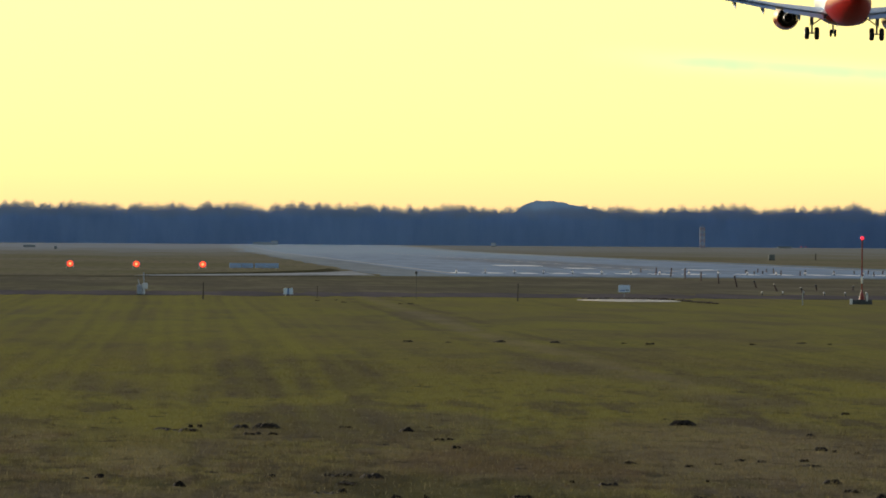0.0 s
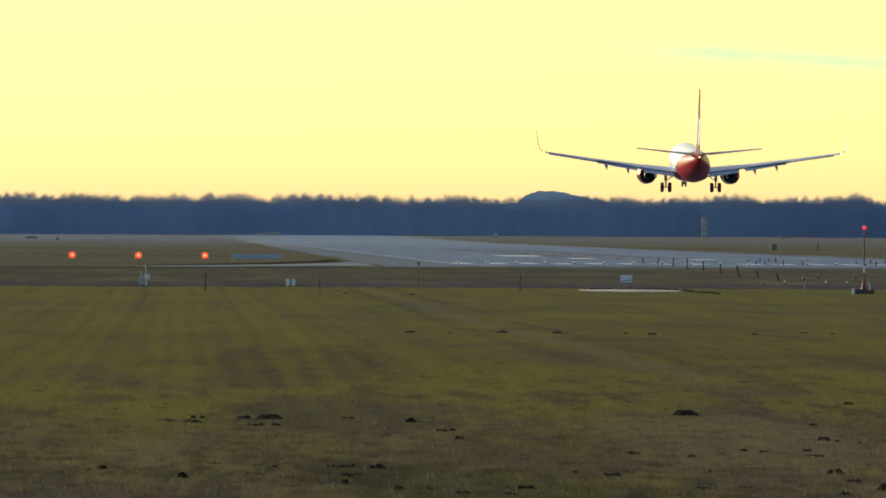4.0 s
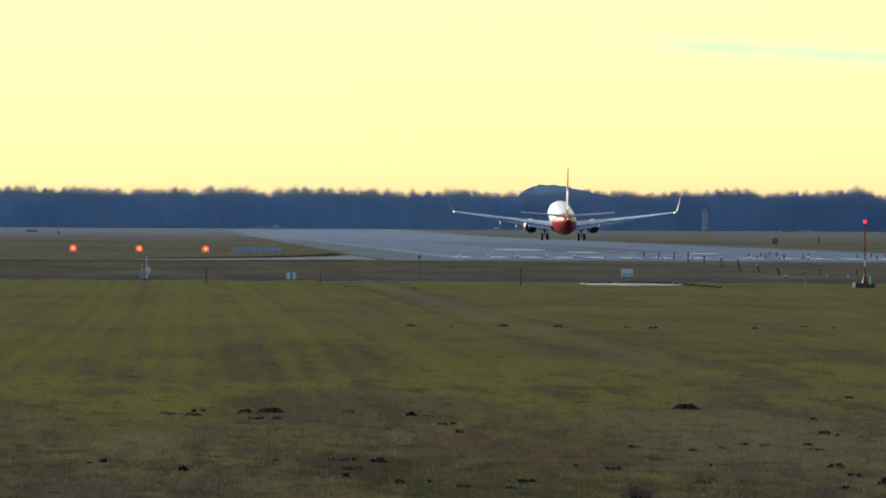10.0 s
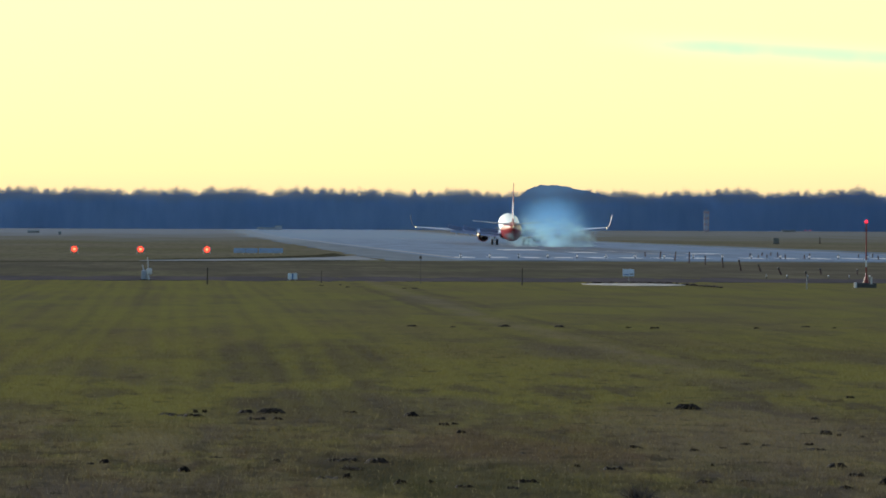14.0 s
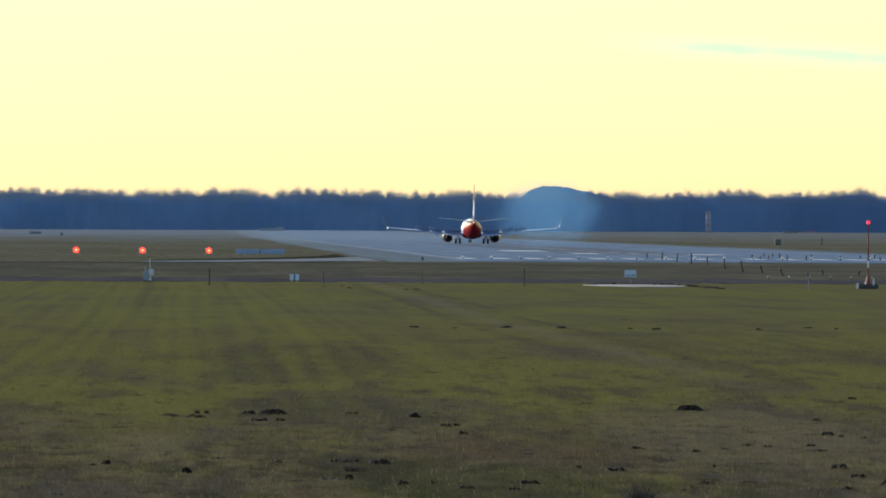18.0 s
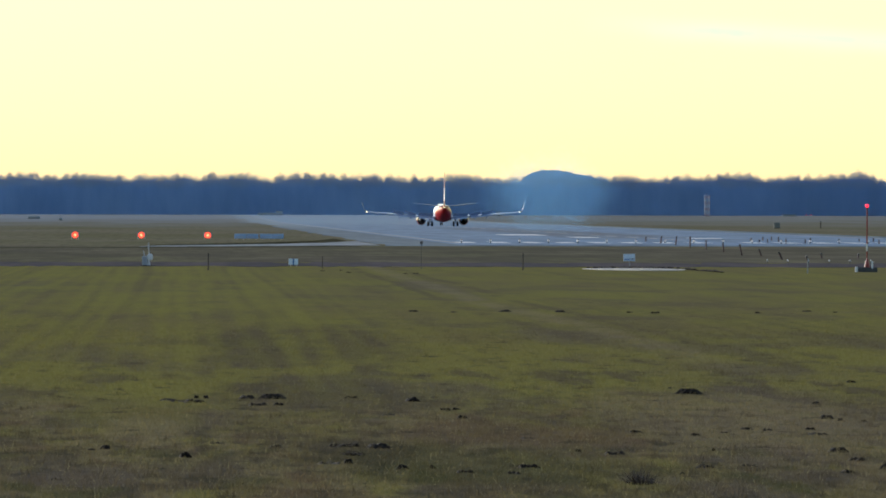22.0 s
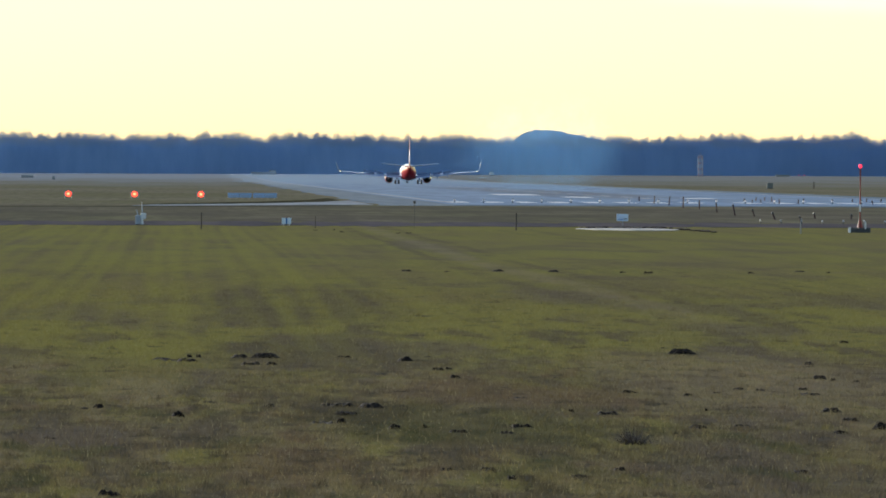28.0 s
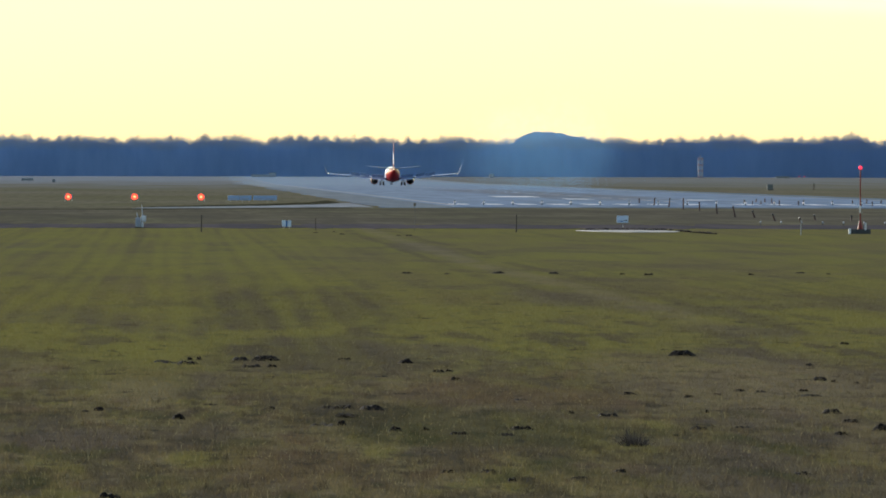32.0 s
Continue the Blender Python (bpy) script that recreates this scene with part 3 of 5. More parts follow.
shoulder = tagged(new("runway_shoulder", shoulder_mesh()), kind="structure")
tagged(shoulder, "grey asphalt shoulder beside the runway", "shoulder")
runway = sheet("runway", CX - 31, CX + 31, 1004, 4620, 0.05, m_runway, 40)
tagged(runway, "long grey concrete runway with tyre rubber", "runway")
pad = curved_strip("pavement", ((23.6, 598), (24.5, 589), (26.2, 583.5), (27.7, 583), (28.7, 586), (29.3, 591)),
                   ((23.6, 600), (24.7, 604), (26.3, 606.5), (27.6, 606), (28.8, 602), (29.3, 593)), 0.03, m_pad)
tagged(pad, "pale concrete hardstanding beside the road", "pavement")


def marking(x0, x1, y0, y1, label, mat=None):
    n = max(1, int((y1 - y0) / 90))
    ob = sheet("marking", x0, x1, y0, y1, 0.065, mat or m_line, n)
    ob.parent = runway
    tagged(ob, label)


marking(CX - 30, CX - 29.1, 1060, 4600, "white runway edge line", m_edge)
marking(CX + 29.1, CX + 30, 1060, 4600, "white runway edge line", m_edge)
for i in range(8):
    for side_ in (-1, 1):
        a = CX + side_ * (28.2 - 3.6 * i)
        marking(a - 0.9, a + 0.9, 1078, 1108, "white threshold stripe")
for i in range(28):
    marking(CX - 0.45, CX + 0.45, 1190 + 60 * i, 1220 + 60 * i, "faded white centre line dash", m_faded)
for x0, x1, y0, y1 in ((45.2, 51.2, 1420, 1475), (50.2, 53.6, 1300, 1335), (63.8, 67.4, 1262, 1290)):
    marking(x0, x1, y0, y1, "white touchdown zone block")


def triangles(name, v, mat, label, category, kind="stuff"):
    n = len(v)
    me = bpy.data.meshes.new(name)
    me.vertices.add(n * 3)
    me.vertices.foreach_set("co", v.astype(np.float32).ravel())
    me.loops.add(n * 3)
    me.loops.foreach_set("vertex_index", np.arange(n * 3, dtype=np.int32))
    me.polygons.add(n)
    me.polygons.foreach_set("loop_start", np.arange(n, dtype=np.int32) * 3)
    me.update()
    me.materials.append(mat)
    return tagged(new(name, me), label, category, kind=kind)


def slivers(p, d, w, rng, spread=None):
    """Thin upright triangles: base at p, tip at p + d, half-width w, turned at random."""
    a = rng.random(len(p)) * np.pi if spread is None else rng.normal(0, spread, len(p))
    s = np.stack([np.cos(a), np.sin(a), np.zeros(len(p))], 1) * w[:, None]
    return np.stack([p - s, p + s, p + d], 1)


# ---------------------------------------------------------------- grass
def blades(name, count, y0, y1, height, width, seed, label):
    """Separate blades standing in the strip of meadow before the camera."""
    rng = np.random.default_rng(seed)
    # denser towards the camera, thinning out evenly with distance
    u = rng.random(count)
    y = y0 + (y1 - y0) * u ** 1.35
    x = y * (-0.023 + 0.098 * rng.random(count))
    clump = np.sin(x * 2.1 + np.sin(y * 0.7) * 2) * np.sin(y * 0.23 + np.cos(x * 0.9) * 1.7)
    h = height * (0.45 + 0.7 * rng.random(count)) * (1.0 + 0.35 * clump)
    h *= np.where(rng.random(count) > 0.975, 1.6, 1.0) * np.clip((y1 - y) / 130, 0.05, 1)
    w = width * (0.6 + 0.8 * rng.random(count))
    a = rng.random(count) * 2 * np.pi
    lean = (rng.random((count, 2)) - 0.5) * h[:, None] * 1.3
    v = np.zeros((count, 3, 3), np.float32)
    v[:, 0, 0], v[:, 0, 1] = x - np.cos(a) * w, y - np.sin(a) * w
    v[:, 1, 0], v[:, 1, 1] = x + np.cos(a) * w, y + np.sin(a) * w
    v[:, 2, 0], v[:, 2, 1], v[:, 2, 2] = x + lean[:, 0], y + lean[:, 1], h
    me = bpy.data.meshes.new(name)
    me.vertices.add(count * 3)
    me.vertices.foreach_set("co", v.ravel())
    me.loops.add(count * 3)
    me.loops.foreach_set("vertex_index", np.arange(count * 3, dtype=np.int32))
    me.polygons.add(count)
    me.polygons.foreach_set("loop_start", np.arange(count, dtype=np.int32) * 3)
    me.update()
    me.materials.append(m_blade)
    tagged(new(name, me), label, "grass", kind="stuff")


blades("near_grass", 520000, 98, 420, 0.040, 0.0048, 1, "short winter grass, straw and green blades")


def tufts(count, seed):
    """Taller dry tussocks of five to nine stems."""
    rng = np.random.default_rng(seed)
    y = 98 + 190 * rng.random(count) ** 1.4
    x = y * (-0.023 + 0.098 * rng.random(count))
    out = []
    for i in range(9):
        keep = rng.random(count) < (1.0 if i < 5 else 0.5)
        n = int(keep.sum())
        p = np.stack([x[keep] + rng.normal(0, 0.03, n), y[keep] + rng.normal(0, 0.03, n), np.zeros(n)], 1)
        d = np.stack([rng.normal(0, 0.03, n), rng.normal(0, 0.03, n), rng.uniform(0.04, 0.11, n)], 1)
        out.append(slivers(p, d, rng.uniform(0.003, 0.006, n), rng))
    triangles("grass_tufts", np.concatenate(out), m_blade, "dry tussocks standing in the short grass", "grass")


tufts(9000, 3)


def dry_weed(x, y, r, h, seed):
    """A rounded clump of dead stems, leaning outwards."""
    rng = np.random.default_rng(seed)
    n = 420
    a, q = rng.random(n) * 6.28, np.sqrt(rng.random(n))
    p = np.stack([x + r * q * np.cos(a) * 0.6, y + r * q * np.sin(a) * 0.6, np.zeros(n)], 1)
    tall = h * (1.05 - 0.75 * q ** 2) * rng.uniform(0.4, 1.0, n) * (1 - 0.3 * np.cos(a) * q)
    d = np.stack([r * q * np.cos(a) * 0.7 + rng.normal(0, 0.03, n), r * q * np.sin(a) * 0.7 + rng.normal(0, 0.03, n), tall], 1)
    triangles("dry_weed", slivers(p, d, rng.uniform(0.002, 0.005, n), rng), m_weed, "dark dead weed clump in the grass", "plant", "")


dry_weed(5.71, 126.3, 0.24, 0.27, 21)
dry_weed(2.35, 141.0, 0.16, 0.10, 22)


# ---------------------------------------------------------------- molehills
def molehill_mesh(seed, heaps, spread, mat):
    """A heap of crumbly earth, one unit wide and about one high: a few mounds run together, knobbly with clods."""
    rng = random.Random(seed)
    mounds = []
    for i in range(heaps):
        x = ((i + 0.5) / heaps - 0.5) * 0.8 + rng.uniform(-0.06, 0.06)
        mounds.append((x, rng.uniform(-spread, spread), rng.uniform(0.28, 0.38) if heaps < 4 else rng.uniform(0.13, 0.22), rng.uniform(0.6, 1.0)))
    bm = bmesh.new()
    nx, ny = 32, 16
    rows = []
    for j in range(ny + 1):
        row = []
        for i in range(nx + 1):
            x, y = (i / nx - 0.5) * 1.3, (j / ny - 0.5) * 1.3
            h = max(tall * math.exp(-abs((x - mx) / r) ** 2.6 - abs((y - my) / (r * 1.4)) ** 2.6) for mx, my, r, tall in mounds)
            c = Vector((x * 9, y * 9, seed * 3.1))
            h += (0.28 * noise.noise(c * 0.8) + 0.10 * noise.noise(c * 2.2)) * (0.12 + h)
            row.append(bm.verts.new((x, y, h - 0.06)))
        rows.append(row)
    for p, q in zip(rows, rows[1:]):
        for i in range(nx):
            bm.faces.new((p[i], p[i + 1], q[i + 1], q[i]))
    edge = [v for v in bm.verts if v.is_boundary]
    for v in edge:
        v.co.z = -0.4
    return mesh_of(bm, "molehill", mat, True)


HILLS = [molehill_mesh(i, 2 + i % 2, 0.18, m_earth) for i in range(5)]
SPILLS = [molehill_mesh(20 + i, 4 + i % 2, 0.3, m_earth) for i in range(5)]
WORN = [molehill_mesh(40 + i, 5, 0.3, m_old_earth) for i in range(5)]
# place, width and how high each heap stands against its width
NEAR_HILLS = ((-0.71, 105.7, 0.25, 1.2), (3.7, 111.9, 0.12, 0.8), (4.49, 112.8, 0.18, 0.7), (7.07, 114.4, 0.18, 1), (3.08, 115, 0.12, 0.8), (3.55, 115, 0.18, 0.9), (5.06, 115.3, 0.13, 1), (-1.59, 128, 0.14, 0.6), (6.47, 131.3, 0.07, 0.6), (4.28, 131.4, 0.16, 0.7), (3.67, 131.9, 0.19, 0.8), (8.64, 132, 0.18, 1.1), (2.89, 133.6, 0.18, 1.2), (3.29, 133.9, 0.09, 1), (9.34, 134.1, 0.18, 1.5), (6.93, 134.5, 0.27, 0.9), (4.58, 134.6, 0.22, 1), (7.54, 135.4, 0.21, 0.6), (2.21, 136.5, 0.12, 1.5), (1.98, 136.5, 0.33, 0.6), (9.23, 138.6, 0.22, 1))
CLOSE_HILLS = ((0.03, 139.8, 0.12, 1.3), (2.45, 141.6, 0.17, 0.9), (6.02, 141.9, 0.3, 0.9), (5.59, 143.5, 0.08, 0.8), (9.25, 143.5, 0.27, 1.5), (-1.29, 144, 0.13, 0.7), (7.54, 144, 0.06, 0.8), (-1.12, 144.7, 0.15, 1.3), (2.78, 145.4, 0.31, 1.6), (1.34, 145.9, 0.16, 1), (2.25, 146.4, 0.28, 0.9), (2.45, 146.4, 0.24, 1), (0.49, 148.3, 0.18, 0.5), (5.16, 152, 0.24, 0.5), (7.77, 153.8, 0.15, 0.8), (9.65, 154.7, 0.38, 0.9), (6.97, 155.7, 0.23, 0.9), (3.42, 155.8, 0.19, 0.5), (8.31, 155.8, 0.12, 0.5), (9.1, 157.5, 0.19, 0.7), (9.79, 158.3, 0.12, 0.8))
MID_HILLS = ((8.79, 158.3, 0.19, 0.9), (11.03, 164.4, 0.13, 0.7), (10.71, 165.3, 0.13, 0.8), (4.58, 166.5, 0.17, 1), (6.26, 166.6, 0.2, 0.5), (10.56, 166.6, 0.22, 1.4), (1.56, 168.5, 0.15, 0.6), (3.43, 169.1, 0.23, 0.6), (4.47, 173.1, 0.19, 1), (4.66, 173.6, 0.14, 0.8), (1.29, 177.3, 0.34, 1), (1.67, 177.3, 0.18, 1), (11.18, 179.3, 0.2, 0.9), (-0.06, 180.9, 0.3, 0.8), (0.2, 179.8, 0.36, 1.2), (4.08, 181.2, 0.22, 1.4), (-0.25, 181.8, 0.36, 0.8), (-1.49, 182.8, 0.14, 0.5), (1.13, 183.6, 0.29, 1.5), (1.62, 183.7, 0.39, 1.6), (0.24, 184.1, 0.1, 1))
FAR_HILLS = ((0.4, 184.1, 0.12, 1.2), (3.05, 184.4, 0.21, 0.8), (4.6, 185.1, 0.14, 0.5), (9.43, 189.1, 0.38, 1.8), (9.39, 195.1, 0.13, 0.5), (13.31, 202, 0.18, 0.9), (15.78, 339.4, 0.3, 1.2), (19.29, 340.2, 0.23, 0.9), (15, 341.1, 0.23, 0.8), (9.11, 341.7, 0.19, 0.7), (12.7, 342.5, 0.34, 1.8), (22.03, 342.7, 0.15, 0.8), (7.79, 343.4, 0.34, 1.2), (10.89, 344, 0.34, 1.4), (21.32, 346.3, 0.31, 1), (12.06, 550.9, 0.25, 0.8), (12.59, 551.1, 0.37, 1), (9.14, 559.9, 0.31, 1), (7.85, 575.1, 0.26, 0.8), (9, 581, 0.19, 0.8))
rng_h = random.Random(5)
for x, y, w, k in NEAR_HILLS + CLOSE_HILLS + MID_HILLS + FAR_HILLS:
    low = k < 1.3
    ob = new("molehill", (HILLS if not low else SPILLS if k > 0.75 else WORN)[rng_h.randrange(5)])
    high = (0.058 if low or y > 300 else 0.070) * k
    ob.matrix_basis = Matrix.LocRotScale((x, y, 0.0), Euler((0, 0, rng_h.uniform(-0.3, 0.3))), (w, w * 1.3, high))
    tagged(ob, "low scattered molehill of dark crumbly earth in the grass" if low else "steep fresh molehill of black crumbly earth in the grass", "molehill", "molehills in the meadow")


def clods(x0, x1, y0, y1, n, seed):
    """A low spill of dark earth clods."""
    rng = random.Random(seed)
    bm = bmesh.new()
    for i in range(n):
        u = i / n + rng.uniform(-0.02, 0.02)
        r = rng.uniform(0.05, 0.14)
        m = Matrix.Translation((x0 + (x1 - x0) * u, y0 + (y1 - y0) * u + rng.uniform(-2, 2), 0.03)) @ Matrix.Diagonal((r * 1.8, r * 3, r * 0.8, 1))
        bmesh.ops.create_icosphere(bm, subdivisions=1, radius=1, matrix=m)
    tagged(new("earth_clods", mesh_of(bm, "earth_clods", m_earth, True)), "spill of dark earth clods beside the hardstanding", "earth", kind="stuff")


clods(24.4, 29.6, 609, 608, 34, 31)
clods(29.4, 30.2, 596, 568, 20, 32)


# ---------------------------------------------------------------- woods and hill
def tree_height(x):
    """How high the wood stands along its edge, with a few clearings and taller groups."""
    ht = 18.3 + 0.45 * math.sin(x / 9.5) + 0.35 * math.sin(x / 4.1 + 1) + 0.4 * math.sin(x / 31)
    for at, wide, more in ((7, 2.6, -2.6), (-26, 1.8, -1.9), (40.5, 3.5, -1.6), (78, 7, -1.3), (104, 6, -1.2), (145, 8, -0.9), (272, 6, -0.8), (329, 5, -1.6),
                           (319, 5, 1.6), (-75, 8, 1.2), (289, 7, 0.7), (62, 9, 0.6), (-6, 8, 0.5), (212, 24, -1.0)):
        ht += more * math.exp(-((x - at) / wide) ** 2)
    return ht


def build_woods():
    rng = np.random.default_rng(11)
    out = []
    # the close-grown mass of brush and boughs inside the wood
    rows = []
    for x in np.arange(-200, 450, 0.5):
        ht = tree_height(x) + 0.6 * noise.noise(Vector((x * 0.17, 3, 0))) + 0.8 * noise.noise(Vector((x * 0.45, 7, 0))) + 1.1 * noise.noise(Vector((x * 1.1, 9, 0)))
        line = []
        for back, up in ((0, -0.05), (0, 0.12), (0.2, 0.26), (0.5, 0.40), (0.9, 0.54), (1.6, 0.68), (3.5, 0.77), (7, 0.84), (12, 0.865), (30, 0.865), (80, 0.78)):
            q = Vector((x * 0.35, up * 7, back * 0.1))
            line.append((x, 4739 + back + 0.7 * noise.noise(q) + 0.35 * noise.noise(q * 3), rise(4740) + ht * up + 0.5 * noise.noise(q * 1.7)))
        rows.append(line)
    g = np.array(rows)
    a, b, c, d = g[:-1, :-1], g[1:, :-1], g[1:, 1:], g[:-1, 1:]
    out.append(np.stack([a, b, c], 2).reshape(-1, 3, 3))
    out.append(np.stack([a, c, d], 2).reshape(-1, 3, 3))
    for rank in range(4):
        y0 = 4739 + rank * 14
        x = -190.0
        while x < 440:
            big = rng.random() < 0.55
            x += rng.uniform(3.0, 5.5) if big else rng.uniform(1.6, 3.2)
            y = y0 + rng.uniform(0, 6)
            z0 = rise(y)
            ht = tree_height(x) + (rng.normal(0.75, 0.5) if big else rng.normal(-0.5, 0.6))
            r = rng.uniform(2.4, 3.8) if big else rng.uniform(1.2, 2.2)
            fork = rng.uniform(0.55, 0.68) * ht
            # trunk, forking into rising limbs that fan out through the crown
            k = 9
            p = np.tile([x, y, z0], (k, 1)) + np.stack([np.zeros(k), np.zeros(k), rng.uniform(0.6, 1.0, k) * fork], 1)
            d = np.stack([rng.normal(0, r * 0.5, k), rng.normal(0, r * 0.4, k), rng.uniform(0.55, 0.95, k) * (ht - fork)], 1)
            out.append(slivers(p, d, np.full(k, 0.085), rng, 0.4))
            # twigs thin out evenly towards the rounded top of the crown
            k = (1800 if big else 900) if rank < 2 else (900 if big else 450)
            th = np.arccos(rng.uniform(-0.25, 1.0, k))
            a = rng.random(k) * 2 * np.pi
            q = rng.random(k) ** 0.45
            p = np.stack([x + r * q * np.sin(th) * np.cos(a), y + r * q * np.sin(th) * np.sin(a), z0 + fork + (ht - fork) * q * np.maximum(np.cos(th), -0.2)], 1)
            d = np.stack([0.35 * np.sin(th) * np.cos(a) + rng.normal(0, 0.3, k), rng.normal(0, 0.4, k), rng.uniform(0.25, 1.1, k)], 1)
            out.append(slivers(p, d, rng.uniform(0.013, 0.043, k), rng, 0.5))
            # long upright shoots that bristle over the crown
            k = 70 if big else 40
            a, q = rng.random(k) * 2 * np.pi, np.sqrt(rng.random(k))
            p = np.stack([x + r * q * np.cos(a), y + r * q * np.sin(a), z0 + fork + (ht - fork) * np.sqrt(1.01 - q ** 2) * rng.uniform(0.6, 0.85, k)], 1)
            d = np.stack([rng.normal(0, 0.25, k), rng.normal(0, 0.25, k), rng.uniform(0.9, 2.0, k)], 1)
            out.append(slivers(p, d, rng.uniform(0.03, 0.07, k), rng, 0.4))
            if rank == 0:
                # brushwood along the wood's edge
                k = 2000
                p = np.stack([x + rng.normal(0, 2.2, k), y0 - 0.8 - rng.random(k) * 1.6, z0 + rng.uniform(-0.02, 0.80, k) * ht], 1)
                d = np.stack([rng.normal(0, 0.35, k), rng.normal(0, 0.2, k), rng.uniform(0.5, 1.3, k)], 1)
                out.append(slivers(p, d, rng.uniform(0.02, 0.05, k), rng, 0.4))
    triangles("woods", np.concatenate(out), m_woods, "leafless winter woods, a dark haze-blue band beyond the airfield", "woods")


build_woods()


def build_hill():
    """A wooded mound that shows over the trees, knobbly with the tops of its own wood."""
    bm = bmesh.new()
    grid = []

    def height(x, y):
        u = abs(x - 178.0)
        body = 22.2 * math.exp(-(u / 22.5) ** 2.4 if x < 178 else -(u / 74) ** 1.44)
        return 1.6 + body * math.exp(-(((y - 4955) / 18) ** 2)) + 0.5 * noise.noise(Vector((x * 0.3, y * 0.2, 0))) + 0.35 * noise.noise(Vector((x * 0.9, y * 0.6, 2))) + 0.5 * noise.noise(Vector((x * 0.12, y * 0.1, 4)))

    for j in range(19):
        y = 4920 + j * 3
        grid.append([bm.verts.new((x, y, height(x, y))) for x in np.linspace(110, 300, 317)])
    for a, b in zip(grid, grid[1:]):
        for i in range(316):
            bm.faces.new((a[i], a[i + 1], b[i + 1], b[i]))
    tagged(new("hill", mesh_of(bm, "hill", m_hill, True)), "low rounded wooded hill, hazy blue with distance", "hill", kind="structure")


build_hill()


# ---------------------------------------------------------------- airfield equipment
def slope_light(x, y):
    e = empty("approach_slope_light", pose(x, y, 0), "approach slope light box showing bright red, in the grass", "airfield light", "approach slope lights")
    part("housing", box(bmesh.new(), -0.5, 0.5, 0.06, 0.9, 0.30, 0.72, 0.04), m_cabinet, e)
    # the glowing disc is wider than a real lens, standing in for bloom
    part("lens", tube(bmesh.new(), (0, 0.05, 0.5), (0, -0.02, 0.5), 0.37, 0.37, 20), m_slope, e, "glowing red lens, oversize to show its bloom")
    part("lamp", tube(bmesh.new(), (0, -0.02, 0.5), (0, -0.06, 0.5), 0.16, 0.13, 16), m_slope_core, e, "bright orange-red lamp")
    for sx in (-0.4, 0.4):
        for sy in (0.15, 0.8):
            part("leg", tube(bmesh.new(), (sx, sy, 0), (sx, sy, 0.34), 0.03), m_steel, e)


for x in (-12.93, -5.04, 2.88):
    slope_light(x, 1210)


def beacon_mast(x, y):
    e = empty("beacon_mast", pose(x, y, 0), "red and white pole with a red lamp on a concrete block", "mast")
    part("base", box(bmesh.new(), -0.62, 0.62, -0.4, 0.4, -0.02, 0.27, 0.03), m_concrete, e, "dark weathered concrete block")
    part("marker", box(bmesh.new(), -0.64, -0.50, -0.41, -0.30, 0.0, 0.30, 0.01), m_mast_white, e, "white corner marker")
    part("marker", box(bmesh.new(), 0.28, 0.38, -0.43, -0.36, 0.20, 0.62, 0.01), m_mast_white, e, "white plate")
    part("foot", tube(bmesh.new(), (0.05, 0, 0.27), (0.05, 0, 0.78), 0.17, 0.05, 14), m_mast_red, e, "red conical foot")
    n = 7
    for i in range(n):
        z = 0.78 + (3.62 - 0.78) * i / n
        part("pole_section", tube(bmesh.new(), (0.05, 0, z), (0.05, 0, z + 2.84 / n), 0.042, 0.042, 10), m_mast_white if i in (1,) else m_mast_red, e)
    part("collar", tube(bmesh.new(), (0.05, 0, 3.60), (0.05, 0, 3.66), 0.09, 0.09, 12), m_black, e)
    bm = bmesh.new()
    bmesh.ops.create_uvsphere(bm, u_segments=16, v_segments=10, radius=0.105, matrix=Matrix.Translation((0.05, 0, 3.76)))
    part("lamp", bm, m_beacon, e, "glowing red lamp glass", True)


beacon_mast(38.72, 575)


def stake(x, y, h, r, cap=False, label="dark weathered wooden post at the meadow's edge", mat=None):
    e = empty("post", pose(x, y, 0), label, "post", "posts along the road")
    part("shaft", tube(bmesh.new(), (0, 0, -0.05), (0.01, 0, h), r, r * 0.9, 8), mat or m_post, e)
    if cap:
        part("box", box(bmesh.new(), -0.07, 0.07, -0.06, 0.06, h - 0.09, h + 0.09, 0.02), m_concrete, e, "small dark box")
    else:
        part("top", tube(bmesh.new(), (0.01, 0, h), (0.01, 0, h + 0.03), r * 0.9, r * 0.4, 8), m_post, e)


stake(1.41, 582, 0.95, 0.038)
stake(13.99, 597, 1.55, 0.012, True, "thin grey stake carrying a small dark box", m_concrete)
stake(19.57, 585, 0.98, 0.035)
stake(8.2, 600, 0.7, 0.022)
stake(34.6, 562, 0.85, 0.03, False, "grey marker post at the meadow's edge", m_drab)


def sign_pair(x, y):
    e = empty("marker_sign", pose(x, y, 0), "pair of small white panels on legs beside the road", "sign")
    for sx in (-0.17, 0.17):
        part("panel", box(bmesh.new(), sx - 0.12, sx + 0.12, -0.03, 0.03, 0.10, 0.48, 0.012), m_sign, e)
        part("leg", tube(bmesh.new(), (sx, 0.05, 0), (sx, 0.05, 0.5), 0.02), m_steel, e)
    part("divider", box(bmesh.new(), -0.05, 0.05, -0.025, 0.02, 0.10, 0.46), m_sign_blue, e, "blue strip between the panels")


sign_pair(6.73, 622)


